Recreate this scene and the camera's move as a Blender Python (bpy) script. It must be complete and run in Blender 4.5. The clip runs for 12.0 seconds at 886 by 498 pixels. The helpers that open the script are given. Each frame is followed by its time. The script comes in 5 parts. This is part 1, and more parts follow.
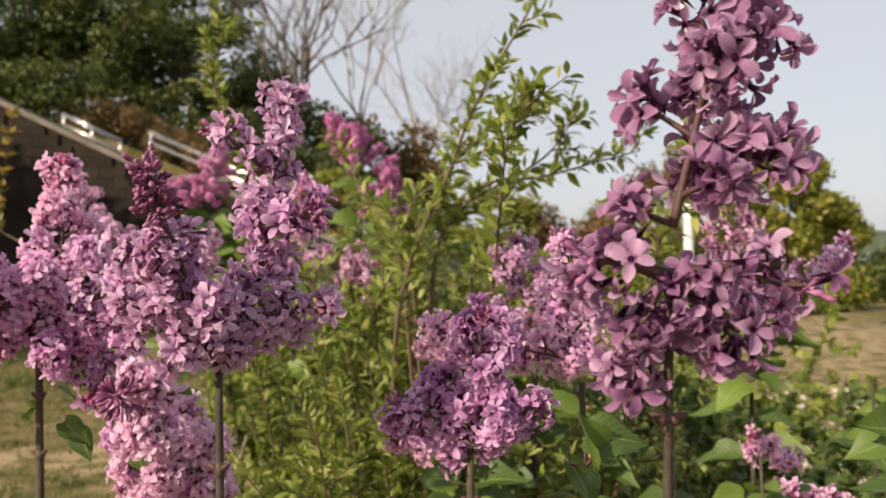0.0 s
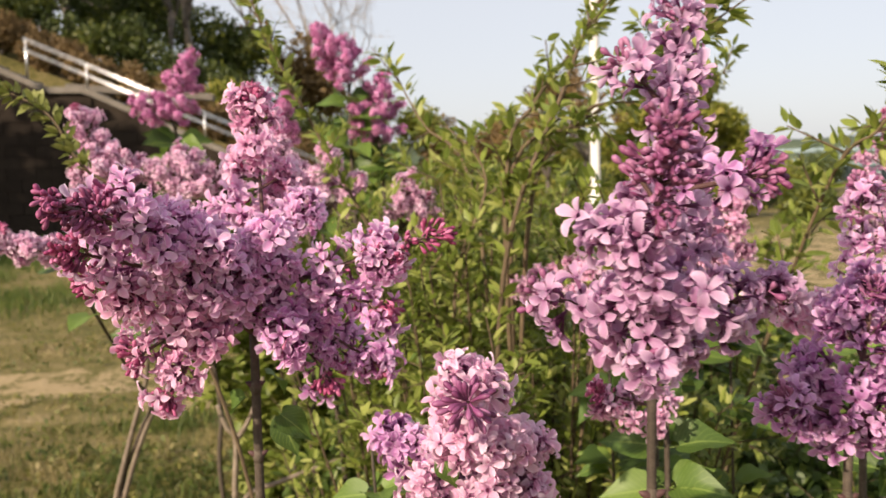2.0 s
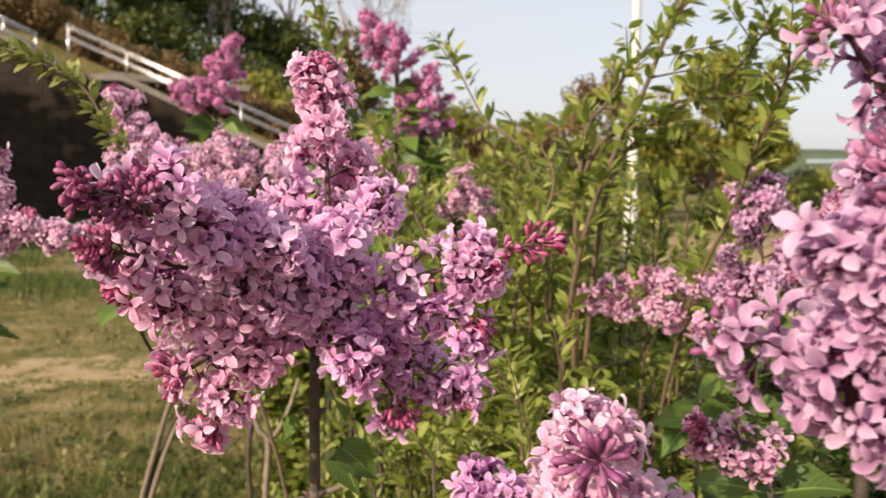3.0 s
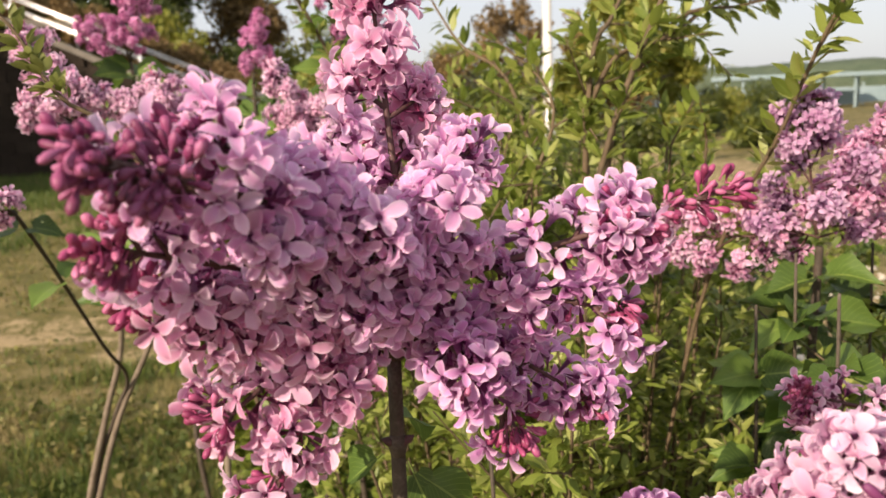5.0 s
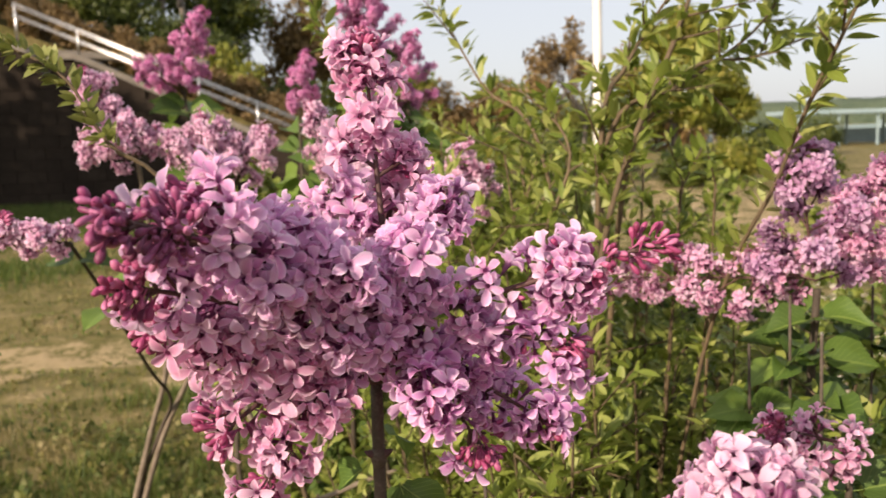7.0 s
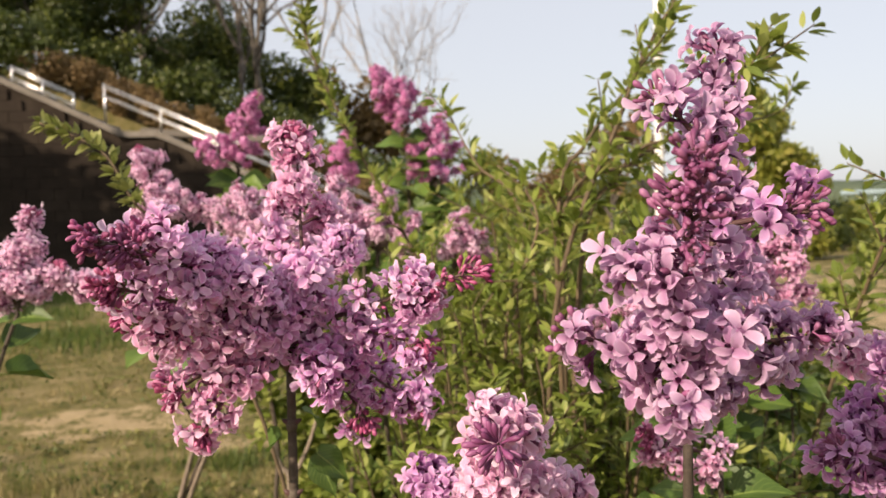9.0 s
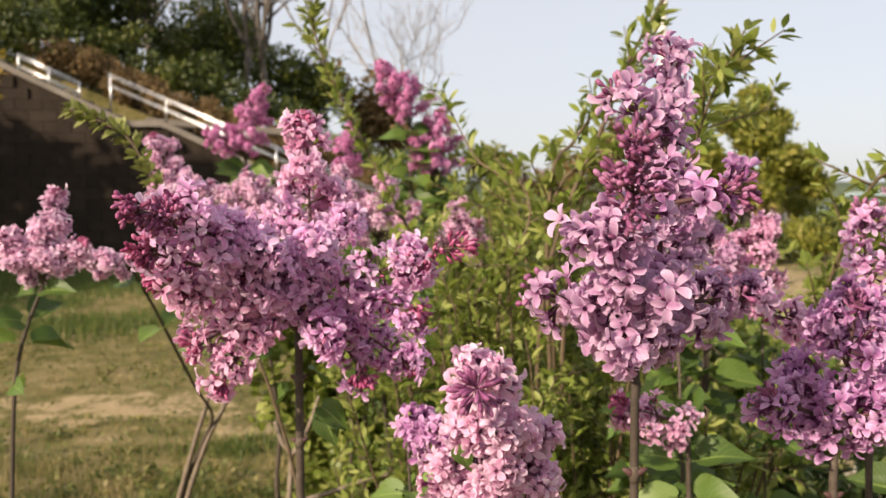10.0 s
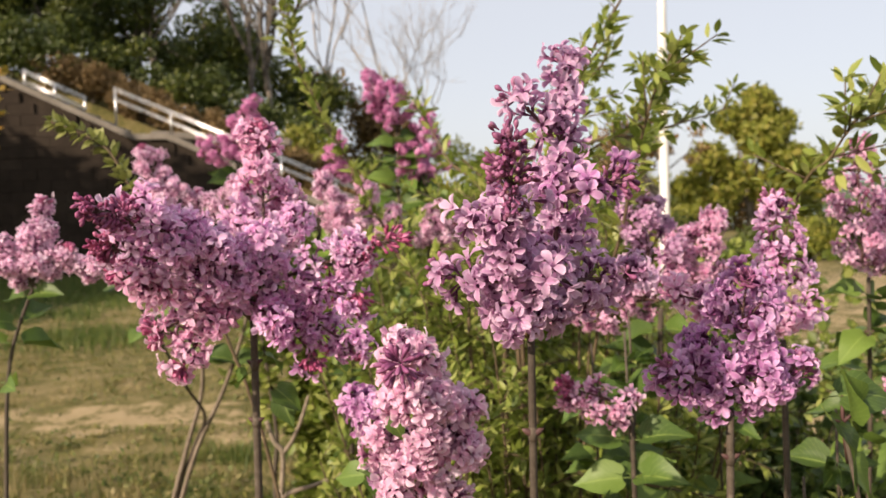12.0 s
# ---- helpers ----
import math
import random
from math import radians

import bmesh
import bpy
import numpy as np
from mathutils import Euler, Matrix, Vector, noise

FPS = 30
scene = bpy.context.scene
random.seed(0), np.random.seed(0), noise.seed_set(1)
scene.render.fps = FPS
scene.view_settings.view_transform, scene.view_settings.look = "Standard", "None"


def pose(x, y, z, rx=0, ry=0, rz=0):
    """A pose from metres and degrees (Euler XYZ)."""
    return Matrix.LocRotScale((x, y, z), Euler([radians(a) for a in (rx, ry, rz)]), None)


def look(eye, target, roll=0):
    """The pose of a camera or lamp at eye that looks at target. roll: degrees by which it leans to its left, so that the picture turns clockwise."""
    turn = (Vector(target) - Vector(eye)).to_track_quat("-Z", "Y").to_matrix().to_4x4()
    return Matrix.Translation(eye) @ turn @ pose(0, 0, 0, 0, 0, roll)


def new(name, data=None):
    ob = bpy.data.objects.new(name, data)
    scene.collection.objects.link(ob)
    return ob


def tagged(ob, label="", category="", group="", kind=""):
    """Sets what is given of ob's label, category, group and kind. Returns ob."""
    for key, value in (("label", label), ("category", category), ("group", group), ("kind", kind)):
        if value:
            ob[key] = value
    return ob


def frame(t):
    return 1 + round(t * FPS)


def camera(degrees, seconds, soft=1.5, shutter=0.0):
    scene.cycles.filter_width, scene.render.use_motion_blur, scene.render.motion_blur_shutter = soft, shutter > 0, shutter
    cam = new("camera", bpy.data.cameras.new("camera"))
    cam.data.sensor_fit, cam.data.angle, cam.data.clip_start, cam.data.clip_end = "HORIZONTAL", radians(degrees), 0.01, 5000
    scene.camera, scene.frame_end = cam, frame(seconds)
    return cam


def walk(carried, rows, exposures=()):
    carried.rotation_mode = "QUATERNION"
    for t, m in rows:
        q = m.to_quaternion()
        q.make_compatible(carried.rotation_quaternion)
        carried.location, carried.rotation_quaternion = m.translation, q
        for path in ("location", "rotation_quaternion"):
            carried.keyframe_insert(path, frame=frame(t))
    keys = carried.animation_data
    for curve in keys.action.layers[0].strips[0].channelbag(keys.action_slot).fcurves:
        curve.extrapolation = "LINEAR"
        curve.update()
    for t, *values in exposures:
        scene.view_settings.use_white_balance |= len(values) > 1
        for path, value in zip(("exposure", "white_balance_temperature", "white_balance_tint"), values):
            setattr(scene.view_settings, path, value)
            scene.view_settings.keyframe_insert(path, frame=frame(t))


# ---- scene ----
cam = camera(53.9, 12.0, soft=1.45, shutter=0.3)
PATH = [
    (0, (0.006, 0.006, 1.251), (-0.012, 2.005, 1.269), -0.8),
    (0.5, (-0.045, -0.003, 1.256), (0.064, 1.993, 1.192), -0.9),
    (1, (-0.117, 0.008, 1.268), (0.002, 2.002, 1.157), -1.8),
    (1.5, (-0.171, 0.047, 1.281), (-0.029, 2.037, 1.142), -2.6),
    (2, (-0.202, 0.104, 1.276), (0.019, 2.082, 1.088), -1.4),
    (2.5, (-0.218, 0.15, 1.276), (0.001, 2.129, 1.08), 0.3),
    (3, (-0.224, 0.181, 1.273), (-0.07, 2.166, 1.082), 0.5),
    (3.2, (-0.232, 0.193, 1.273), (-0.093, 2.178, 1.078), 0.1),
    (4.8, (-0.278, 0.292, 1.274), (0.054, 2.235, 0.935), -2.2),
    (5, (-0.277, 0.289, 1.273), (0.059, 2.231, 0.931), -2.3),
    (5.5, (-0.273, 0.273, 1.277), (0.036, 2.223, 0.956), -2.3),
    (6, (-0.277, 0.263, 1.283), (0.004, 2.221, 0.987), -2.4),
    (6.5, (-0.274, 0.257, 1.282), (-0.029, 2.221, 0.997), -2.3),
    (7, (-0.259, 0.242, 1.283), (-0.031, 2.211, 1.016), -1.8),
    (7.5, (-0.227, 0.226, 1.286), (0.01, 2.198, 1.05), -2.0),
    (7.7, (-0.21, 0.218, 1.289), (0.017, 2.192, 1.063), -2.6),
    (9.3, (-0.189, 0.085, 1.272), (-0.12, 2.082, 1.192), -1.1),
    (9.5, (-0.193, 0.073, 1.274), (-0.103, 2.068, 1.163), -0.6),
    (10, (-0.186, 0.053, 1.266), (-0.112, 2.049, 1.164), -0.4),
    (10.5, (-0.173, 0.046, 1.261), (-0.105, 2.042, 1.162), -0.5),
    (11, (-0.164, 0.036, 1.259), (-0.088, 2.032, 1.161), -0.4),
    (11.5, (-0.158, 0.018, 1.26), (-0.08, 2.014, 1.166), -0.7),
    (12, (-0.147, 0.006, 1.259), (-0.09, 2.004, 1.173), -1.5),
]
walk(cam, [(t, look(eye, target, roll)) for t, eye, target, roll in PATH], [(0, 0.92, 7350, 16), (0.8, 1.1, 7350, 16), (12, 1.1, 7350, 16)])
cam.data.dof.use_dof, cam.data.dof.focus_distance, cam.data.dof.aperture_fstop = True, 0.31, 25.0

# ---- sky, sun ----
SUN_AZ, SUN_EL = radians(-132), radians(27)      # the sun stands to the left of the view
world = bpy.data.worlds.new("world")
scene.world = world
world.use_nodes = True
wn = world.node_tree.nodes
sky = wn.new("ShaderNodeTexSky")
sky.sky_type, sky.sun_disc = "NISHITA", False
sky.sun_elevation, sky.sun_rotation = SUN_EL, SUN_AZ
sky.dust_density, sky.air_density, sky.ozone_density = 2.2, 0.8, 1.2
haze = wn.new("ShaderNodeMix")                  # thin high haze that pales the blue
haze.data_type = "RGBA"
haze.inputs[0].default_value, haze.inputs[7].default_value = 0.82, (2.46, 2.74, 3.08, 1)
world.node_tree.links.new(sky.outputs["Color"], haze.inputs[6])
world.node_tree.links.new(haze.outputs[2], wn["Background"].inputs["Color"])
wn["Background"].inputs["Strength"].default_value = 0.130
sun = new("sun", bpy.data.lights.new("sun", "SUN"))
sun.data.energy, sun.data.angle, sun.data.color = 3.2, radians(0.6), (1.0, 0.90, 0.76)
toward = Vector((math.sin(SUN_AZ) * math.cos(SUN_EL), math.cos(SUN_AZ) * math.cos(SUN_EL), math.sin(SUN_EL)))
sun.matrix_world = look(toward * 60, (0, 0, 0))


# ---- materials ----
def mat(name, rough=0.6, spec=0.4, metal=0.0):
    m = bpy.data.materials.new(name)
    m.use_nodes = True
    n, l = m.node_tree.nodes, m.node_tree.links
    b = n["Principled BSDF"]
    b.inputs["Roughness"].default_value = rough
    b.inputs["Specular IOR Level"].default_value = spec
    b.inputs["Metallic"].default_value = metal
    return m, n, l, b


def ramp(n, stops):
    r = n.new("ShaderNodeValToRGB")
    e = r.color_ramp.elements
    while len(e) < len(stops):
        e.new(0.5)
    for k, (p, c) in enumerate(stops):
        e[k].position, e[k].color = p, (*c, 1)
    return r


def noise_tex(n, l, scale, detail=4, rough=0.6, world_space=False):
    t = n.new("ShaderNodeTexNoise")
    t.inputs["Scale"].default_value, t.inputs["Detail"].default_value, t.inputs["Roughness"].default_value = scale, detail, rough
    if world_space:
        g = n.new("ShaderNodeNewGeometry")
        l.new(g.outputs["Position"], t.inputs["Vector"])
    else:
        c = n.new("ShaderNodeTexCoord")
        l.new(c.outputs["Object"], t.inputs["Vector"])
    return t


def math_node(n, l, op, a, b):
    m = n.new("ShaderNodeMath")
    m.operation = op
    for k, v in enumerate((a, b)):
        if isinstance(v, (int, float)):
            m.inputs[k].default_value = v
        else:
            l.new(v, m.inputs[k])
    return m.outputs[0]


def mix_rgb(n, l, fac, a, b, blend="MIX"):
    m = n.new("ShaderNodeMix")
    m.data_type, m.blend_type = "RGBA", blend
    for k, v in ((0, fac), (6, a), (7, b)):
        if isinstance(v, (int, float)):
            m.inputs[k].default_value = v
        elif isinstance(v, tuple):
            m.inputs[k].default_value = (*v, 1)
        else:
            l.new(v, m.inputs[k])
    return m.outputs[2]


def bump(n, l, b, height, strength, dist=0.002):
    u = n.new("ShaderNodeBump")
    u.inputs["Strength"].default_value, u.inputs["Distance"].default_value = strength, dist
    l.new(height, u.inputs["Height"])
    l.new(u.outputs[0], b.inputs["Normal"])


def chance(n, l):
    """One random number for each object or each loose piece of a mesh."""
    o, g = n.new("ShaderNodeObjectInfo"), n.new("ShaderNodeNewGeometry")
    return math_node(n, l, "FRACT", math_node(n, l, "ADD", o.outputs["Random"], g.outputs["Random Per Island"]), 0)


def leafy(name, stops, rough, through_light, veins, rim=0.7, spec=0.4):
    """A thin living sheet: colour by chance, a paler rim or midrib by its own length and width, and light that comes through."""
    m, n, l, b = mat(name, rough, spec)
    r = ramp(n, stops)
    pick = chance(n, l)
    if veins in ("turf", "patchy"):        # patches as well as single blades or leaves
        wide = noise_tex(n, l, 4.5 if veins == "turf" else 0.8, 4, 0.65, True)
        pick = math_node(n, l, "ADD", math_node(n, l, "MULTIPLY", pick, 0.45), math_node(n, l, "SUBTRACT", math_node(n, l, "MULTIPLY", wide.outputs[0], 2.0), 0.72))
    l.new(pick, r.inputs[0])
    col = r.outputs[0]
    uv = n.new("ShaderNodeUVMap")
    uv.uv_map = "UVMap"
    sx = n.new("ShaderNodeSeparateXYZ")
    l.new(uv.outputs[0], sx.inputs[0])
    if veins == "petal":
        w = n.new("ShaderNodeTexWave")
        w.inputs["Scale"].default_value, w.inputs["Distortion"].default_value = 3.2, 1.2
        l.new(uv.outputs[0], w.inputs["Vector"])
        throat = ramp(n, [(0.0, (0.30, 0.10, 0.22)), (0.16, (0.52, 0.34, 0.46)), (0.36, (0.86, 0.80, 0.84)), (0.8, (1.0, 1.0, 1.0)), (1.0, (1.2, 1.25, 1.2))])
        l.new(sx.outputs[1], throat.inputs[0])
        col = mix_rgb(n, l, 1.0, col, throat.outputs[0], "MULTIPLY")
        col = mix_rgb(n, l, math_node(n, l, "MULTIPLY", w.outputs[1], 0.16), col, (0.40, 0.13, 0.28))
        edge = math_node(n, l, "MULTIPLY", math_node(n, l, "ABSOLUTE", math_node(n, l, "SUBTRACT", sx.outputs[0], 0.5), 0), 2.0)
        col = mix_rgb(n, l, math_node(n, l, "MULTIPLY", math_node(n, l, "POWER", edge, 3.2), rim), col, (0.96, 0.83, 0.94))
    elif veins == "leaf":
        mid = math_node(n, l, "ABSOLUTE", math_node(n, l, "SUBTRACT", sx.outputs[0], 0.5), 0)
        rib = math_node(n, l, "LESS_THAN", mid, 0.025)
        side = math_node(n, l, "FRACT", math_node(n, l, "MULTIPLY", math_node(n, l, "ADD", sx.outputs[1], math_node(n, l, "MULTIPLY", mid, -0.9)), 8.0), 0)
        sv = math_node(n, l, "LESS_THAN", side, 0.10)
        vein = math_node(n, l, "MAXIMUM", rib, math_node(n, l, "MULTIPLY", sv, 0.6))
        col = mix_rgb(n, l, math_node(n, l, "MULTIPLY", vein, 0.5), col, (0.30, 0.40, 0.10))
        spots = noise_tex(n, l, 90, 3)
        col = mix_rgb(n, l, math_node(n, l, "MULTIPLY", spots.outputs[0], 0.25), col, (0.10, 0.13, 0.03))
        bump(n, l, b, vein, -0.6, 0.0012)
    else:
        spots = noise_tex(n, l, 60, 2, world_space=True)
        col = mix_rgb(n, l, math_node(n, l, "MULTIPLY", spots.outputs[0], 0.3), col, (0.05, 0.07, 0.015))
    l.new(col, b.inputs["Base Color"])
    t = n.new("ShaderNodeBsdfTranslucent")
    l.new(col, t.inputs["Color"])
    mx = n.new("ShaderNodeMixShader")
    mx.inputs[0].default_value = through_light
    l.new(b.outputs[0], mx.inputs[1])
    l.new(t.outputs[0], mx.inputs[2])
    l.new(mx.outputs[0], n["Material Output"].inputs[0])
    return m


PETAL = {
    "pink": leafy("petal_pink", [(0.0, (0.78, 0.36, 0.65)), (0.5, (0.88, 0.51, 0.81)), (1.0, (0.94, 0.69, 0.92))], 0.5, 0.52, "petal", 0.7),
    "rose": leafy("petal_rose", [(0.0, (0.80, 0.35, 0.57)), (0.5, (0.90, 0.49, 0.72)), (1.0, (0.95, 0.67, 0.86))], 0.5, 0.52, "petal", 0.7),
    "blush": leafy("petal_blush", [(0.0, (0.84, 0.45, 0.66)), (0.5, (0.92, 0.60, 0.79)), (1.0, (0.95, 0.76, 0.90))], 0.5, 0.5, "petal", 0.6),
    "purple": leafy("petal_purple", [(0.0, (0.48, 0.18, 0.45)), (0.5, (0.64, 0.31, 0.61)), (1.0, (0.79, 0.50, 0.77))], 0.5, 0.44, "petal", 0.35),
    # purple petals darkened to paint in the shade on the nearest head
    "shaded_lilac": leafy("petal_shaded_lilac", [(0.0, (0.28, 0.11, 0.25)), (0.5, (0.40, 0.20, 0.37)), (1.0, (0.58, 0.38, 0.55))], 0.55, 0.45, "petal", 0.12),
    "lilac": leafy("petal_lilac", [(0.0, (0.55, 0.28, 0.50)), (0.5, (0.65, 0.39, 0.61)), (1.0, (0.73, 0.51, 0.71))], 0.5, 0.47, "petal", 0.35),
    "mauve": leafy("petal_mauve", [(0.0, (0.72, 0.29, 0.63)), (0.5, (0.84, 0.43, 0.79)), (1.0, (0.92, 0.61, 0.91))], 0.5, 0.48, "petal"),
    "magenta": leafy("petal_magenta", [(0.0, (0.62, 0.16, 0.42)), (0.5, (0.76, 0.27, 0.56)), (1.0, (0.86, 0.43, 0.70))], 0.5, 0.38, "petal", 0.3),
}
BUD_STAR = leafy("bud_skin_rose", [(0.0, (0.19, 0.035, 0.13)), (0.5, (0.31, 0.075, 0.22)), (1.0, (0.48, 0.19, 0.38))], 0.45, 0.2, "plain")
BUD_DARK = leafy("bud_skin_purple", [(0.0, (0.16, 0.018, 0.085)), (0.5, (0.30, 0.045, 0.16)), (1.0, (0.50, 0.16, 0.33))], 0.5, 0.12, "plain")
BUD_PLUM = leafy("bud_skin_plum", [(0.0, (0.18, 0.035, 0.12)), (0.5, (0.31, 0.08, 0.21)), (1.0, (0.48, 0.20, 0.37))], 0.5, 0.15, "plain")
BUD = leafy("bud_skin", [(0.0, (0.23, 0.022, 0.095)), (0.5, (0.41, 0.06, 0.19)), (1.0, (0.63, 0.20, 0.38))], 0.45, 0.12, "plain")
LILAC_LEAF = leafy("lilac_leaf", [(0.0, (0.04, 0.08, 0.016)), (0.6, (0.08, 0.15, 0.028)), (1.0, (0.16, 0.25, 0.048))], 0.5, 0.30, "leaf")
SHRUB_LEAF = leafy("shrub_leaf", [(0.0, (0.115, 0.165, 0.028)), (0.5, (0.25, 0.31, 0.055)), (1.0, (0.46, 0.48, 0.155))], 0.45, 0.45, "leaf")
LOW_LEAF = leafy("low_leaf", [(0.0, (0.05, 0.09, 0.02)), (0.7, (0.10, 0.16, 0.035)), (1.0, (0.20, 0.26, 0.07))], 0.45, 0.30, "plain")
TREE_LEAF = leafy("tree_leaf", [(0.0, (0.022, 0.037, 0.009)), (0.6, (0.072, 0.097, 0.017)), (1.0, (0.23, 0.24, 0.04))], 0.5, 0.32, "patchy")
GARDEN_LEAF = leafy("garden_leaf", [(0.0, (0.16, 0.18, 0.03)), (0.6, (0.30, 0.32, 0.05)), (1.0, (0.46, 0.40, 0.10))], 0.5, 0.45, "plain")
RUST_LEAF = leafy("rust_leaf", [(0.0, (0.11, 0.068, 0.028)), (0.6, (0.21, 0.125, 0.05)), (1.0, (0.36, 0.23, 0.10))], 0.6, 0.25, "plain")
ORANGE_LEAF = leafy("orange_leaf", [(0.0, (0.20, 0.19, 0.03)), (0.5, (0.36, 0.26, 0.05)), (1.0, (0.55, 0.30, 0.06))], 0.5, 0.4, "plain")
SAPLING_LEAF = leafy("sapling_leaf", [(0.0, (0.15, 0.175, 0.045)), (0.5, (0.27, 0.29, 0.09)), (1.0, (0.42, 0.42, 0.16))], 0.5, 0.45, "leaf")
WEED = leafy("weed_leaf", [(0.1, (0.04, 0.065, 0.012)), (0.4, (0.10, 0.13, 0.026)), (0.6, (0.19, 0.18, 0.045)), (0.85, (0.32, 0.25, 0.11))], 0.6, 0.3, "turf")
LUSH_AND_SHADE_GRASS = leafy("lush_and_shade_grass_blade", [(0.0, (0.04, 0.075, 0.012)), (0.6, (0.09, 0.14, 0.024)), (1.0, (0.19, 0.21, 0.05))], 0.55, 0.3, "plain")
GRASS = leafy("grass_blade", [(0.1, (0.045, 0.064, 0.012)), (0.38, (0.15, 0.158, 0.036)), (0.57, (0.27, 0.21, 0.085)), (0.80, (0.46, 0.36, 0.185))], 0.6, 0.25, "turf")


def surface(name, stops, scale, rough=0.8, relief=0.4, dist=0.004, fine=6.0, spec=0.3, metal=0.0, world_space=True):
    m, n, l, b = mat(name, rough, spec, metal)
    a, c = noise_tex(n, l, scale, 5, 0.65, world_space), noise_tex(n, l, scale * fine, 3, 0.6, world_space)
    v = math_node(n, l, "ADD", math_node(n, l, "MULTIPLY", a.outputs[0], 0.65), math_node(n, l, "MULTIPLY", c.outputs[0], 0.35))
    v = math_node(n, l, "ADD", v, math_node(n, l, "MULTIPLY", math_node(n, l, "SUBTRACT", chance(n, l), 0.5), 0.15))
    r = ramp(n, stops)
    l.new(v, r.inputs[0])
    l.new(r.outputs[0], b.inputs["Base Color"])
    bump(n, l, b, c.outputs[0], relief, dist)
    return m


CANE = surface("cane_bark", [(0.3, (0.11, 0.085, 0.062)), (0.55, (0.20, 0.16, 0.12)), (0.75, (0.33, 0.28, 0.22))], 90, 0.8, 0.5, 0.0006)
STEM = surface("stem_bark", [(0.3, (0.036, 0.027, 0.020)), (0.55, (0.075, 0.058, 0.043)), (0.75, (0.15, 0.125, 0.098))], 160, 0.75, 0.5, 0.0006)
GREEN_STEM = surface("green_stem", [(0.3, (0.055, 0.026, 0.028)), (0.6, (0.095, 0.048, 0.044)), (0.8, (0.12, 0.09, 0.045))], 200, 0.6, 0.3, 0.0003)
SCALE = surface("bud_scale_skin", [(0.3, (0.045, 0.022, 0.016)), (0.6, (0.10, 0.055, 0.03)), (0.8, (0.20, 0.14, 0.05))], 220, 0.6, 0.4, 0.0004)
TWIG = surface("twig_bark", [(0.3, (0.07, 0.05, 0.03)), (0.6, (0.14, 0.10, 0.06)), (0.8, (0.22, 0.18, 0.10))], 120, 0.75, 0.4, 0.0005)
BARK = surface("tree_bark", [(0.3, (0.06, 0.05, 0.04)), (0.55, (0.14, 0.12, 0.10)), (0.8, (0.26, 0.23, 0.19))], 6, 0.85, 0.7, 0.02)
# bark of the far trees, paled to stand in for haze
HAZED_BARK = surface("hazed_bark", [(0.3, (0.26, 0.24, 0.23)), (0.6, (0.36, 0.34, 0.32)), (0.8, (0.46, 0.43, 0.41))], 4, 0.85, 0.5, 0.01)
CONCRETE = surface("concrete", [(0.3, (0.12, 0.105, 0.088)), (0.6, (0.19, 0.168, 0.142)), (0.8, (0.27, 0.245, 0.21))], 1.6, 0.85, 0.3, 0.004)
# near-black because the shade on the wall is put into its colour
SHADED_BLOCK = surface("shaded_wall_block", [(0.25, (0.020, 0.015, 0.012)), (0.55, (0.034, 0.026, 0.020)), (0.8, (0.054, 0.042, 0.032))], 2.2, 0.95, 0.6, 0.012, spec=0.1)
STEEL = surface("brushed_steel", [(0.3, (0.60, 0.60, 0.60)), (0.8, (0.78, 0.78, 0.77))], 9, 0.33, 0.1, 0.0005, metal=1.0, spec=0.5)
WHITE_PAINT = surface("white_paint", [(0.3, (0.54, 0.53, 0.50)), (0.6, (0.66, 0.65, 0.62)), (0.8, (0.72, 0.71, 0.69))], 3, 0.45, 0.15, 0.001)
DARK_METAL = surface("dark_metal", [(0.3, (0.03, 0.03, 0.03)), (0.8, (0.08, 0.08, 0.08))], 6, 0.5, 0.2, 0.001)
FENCE_PAINT = surface("fence_paint", [(0.3, (0.22, 0.31, 0.33)), (0.8, (0.34, 0.43, 0.46))], 0.8, 0.5, 0.1, 0.001)
BACKDROP = surface("far_wood", [(0.3, (0.05, 0.075, 0.05)), (0.55, (0.085, 0.11, 0.07)), (0.8, (0.14, 0.14, 0.09))], 0.10, 0.95, 0.8, 1.5, fine=5)
PEBBLE = surface("pale_stone", [(0.3, (0.34, 0.31, 0.25)), (0.6, (0.48, 0.44, 0.37)), (0.8, (0.58, 0.54, 0.46))], 30, 0.85, 0.4, 0.003)


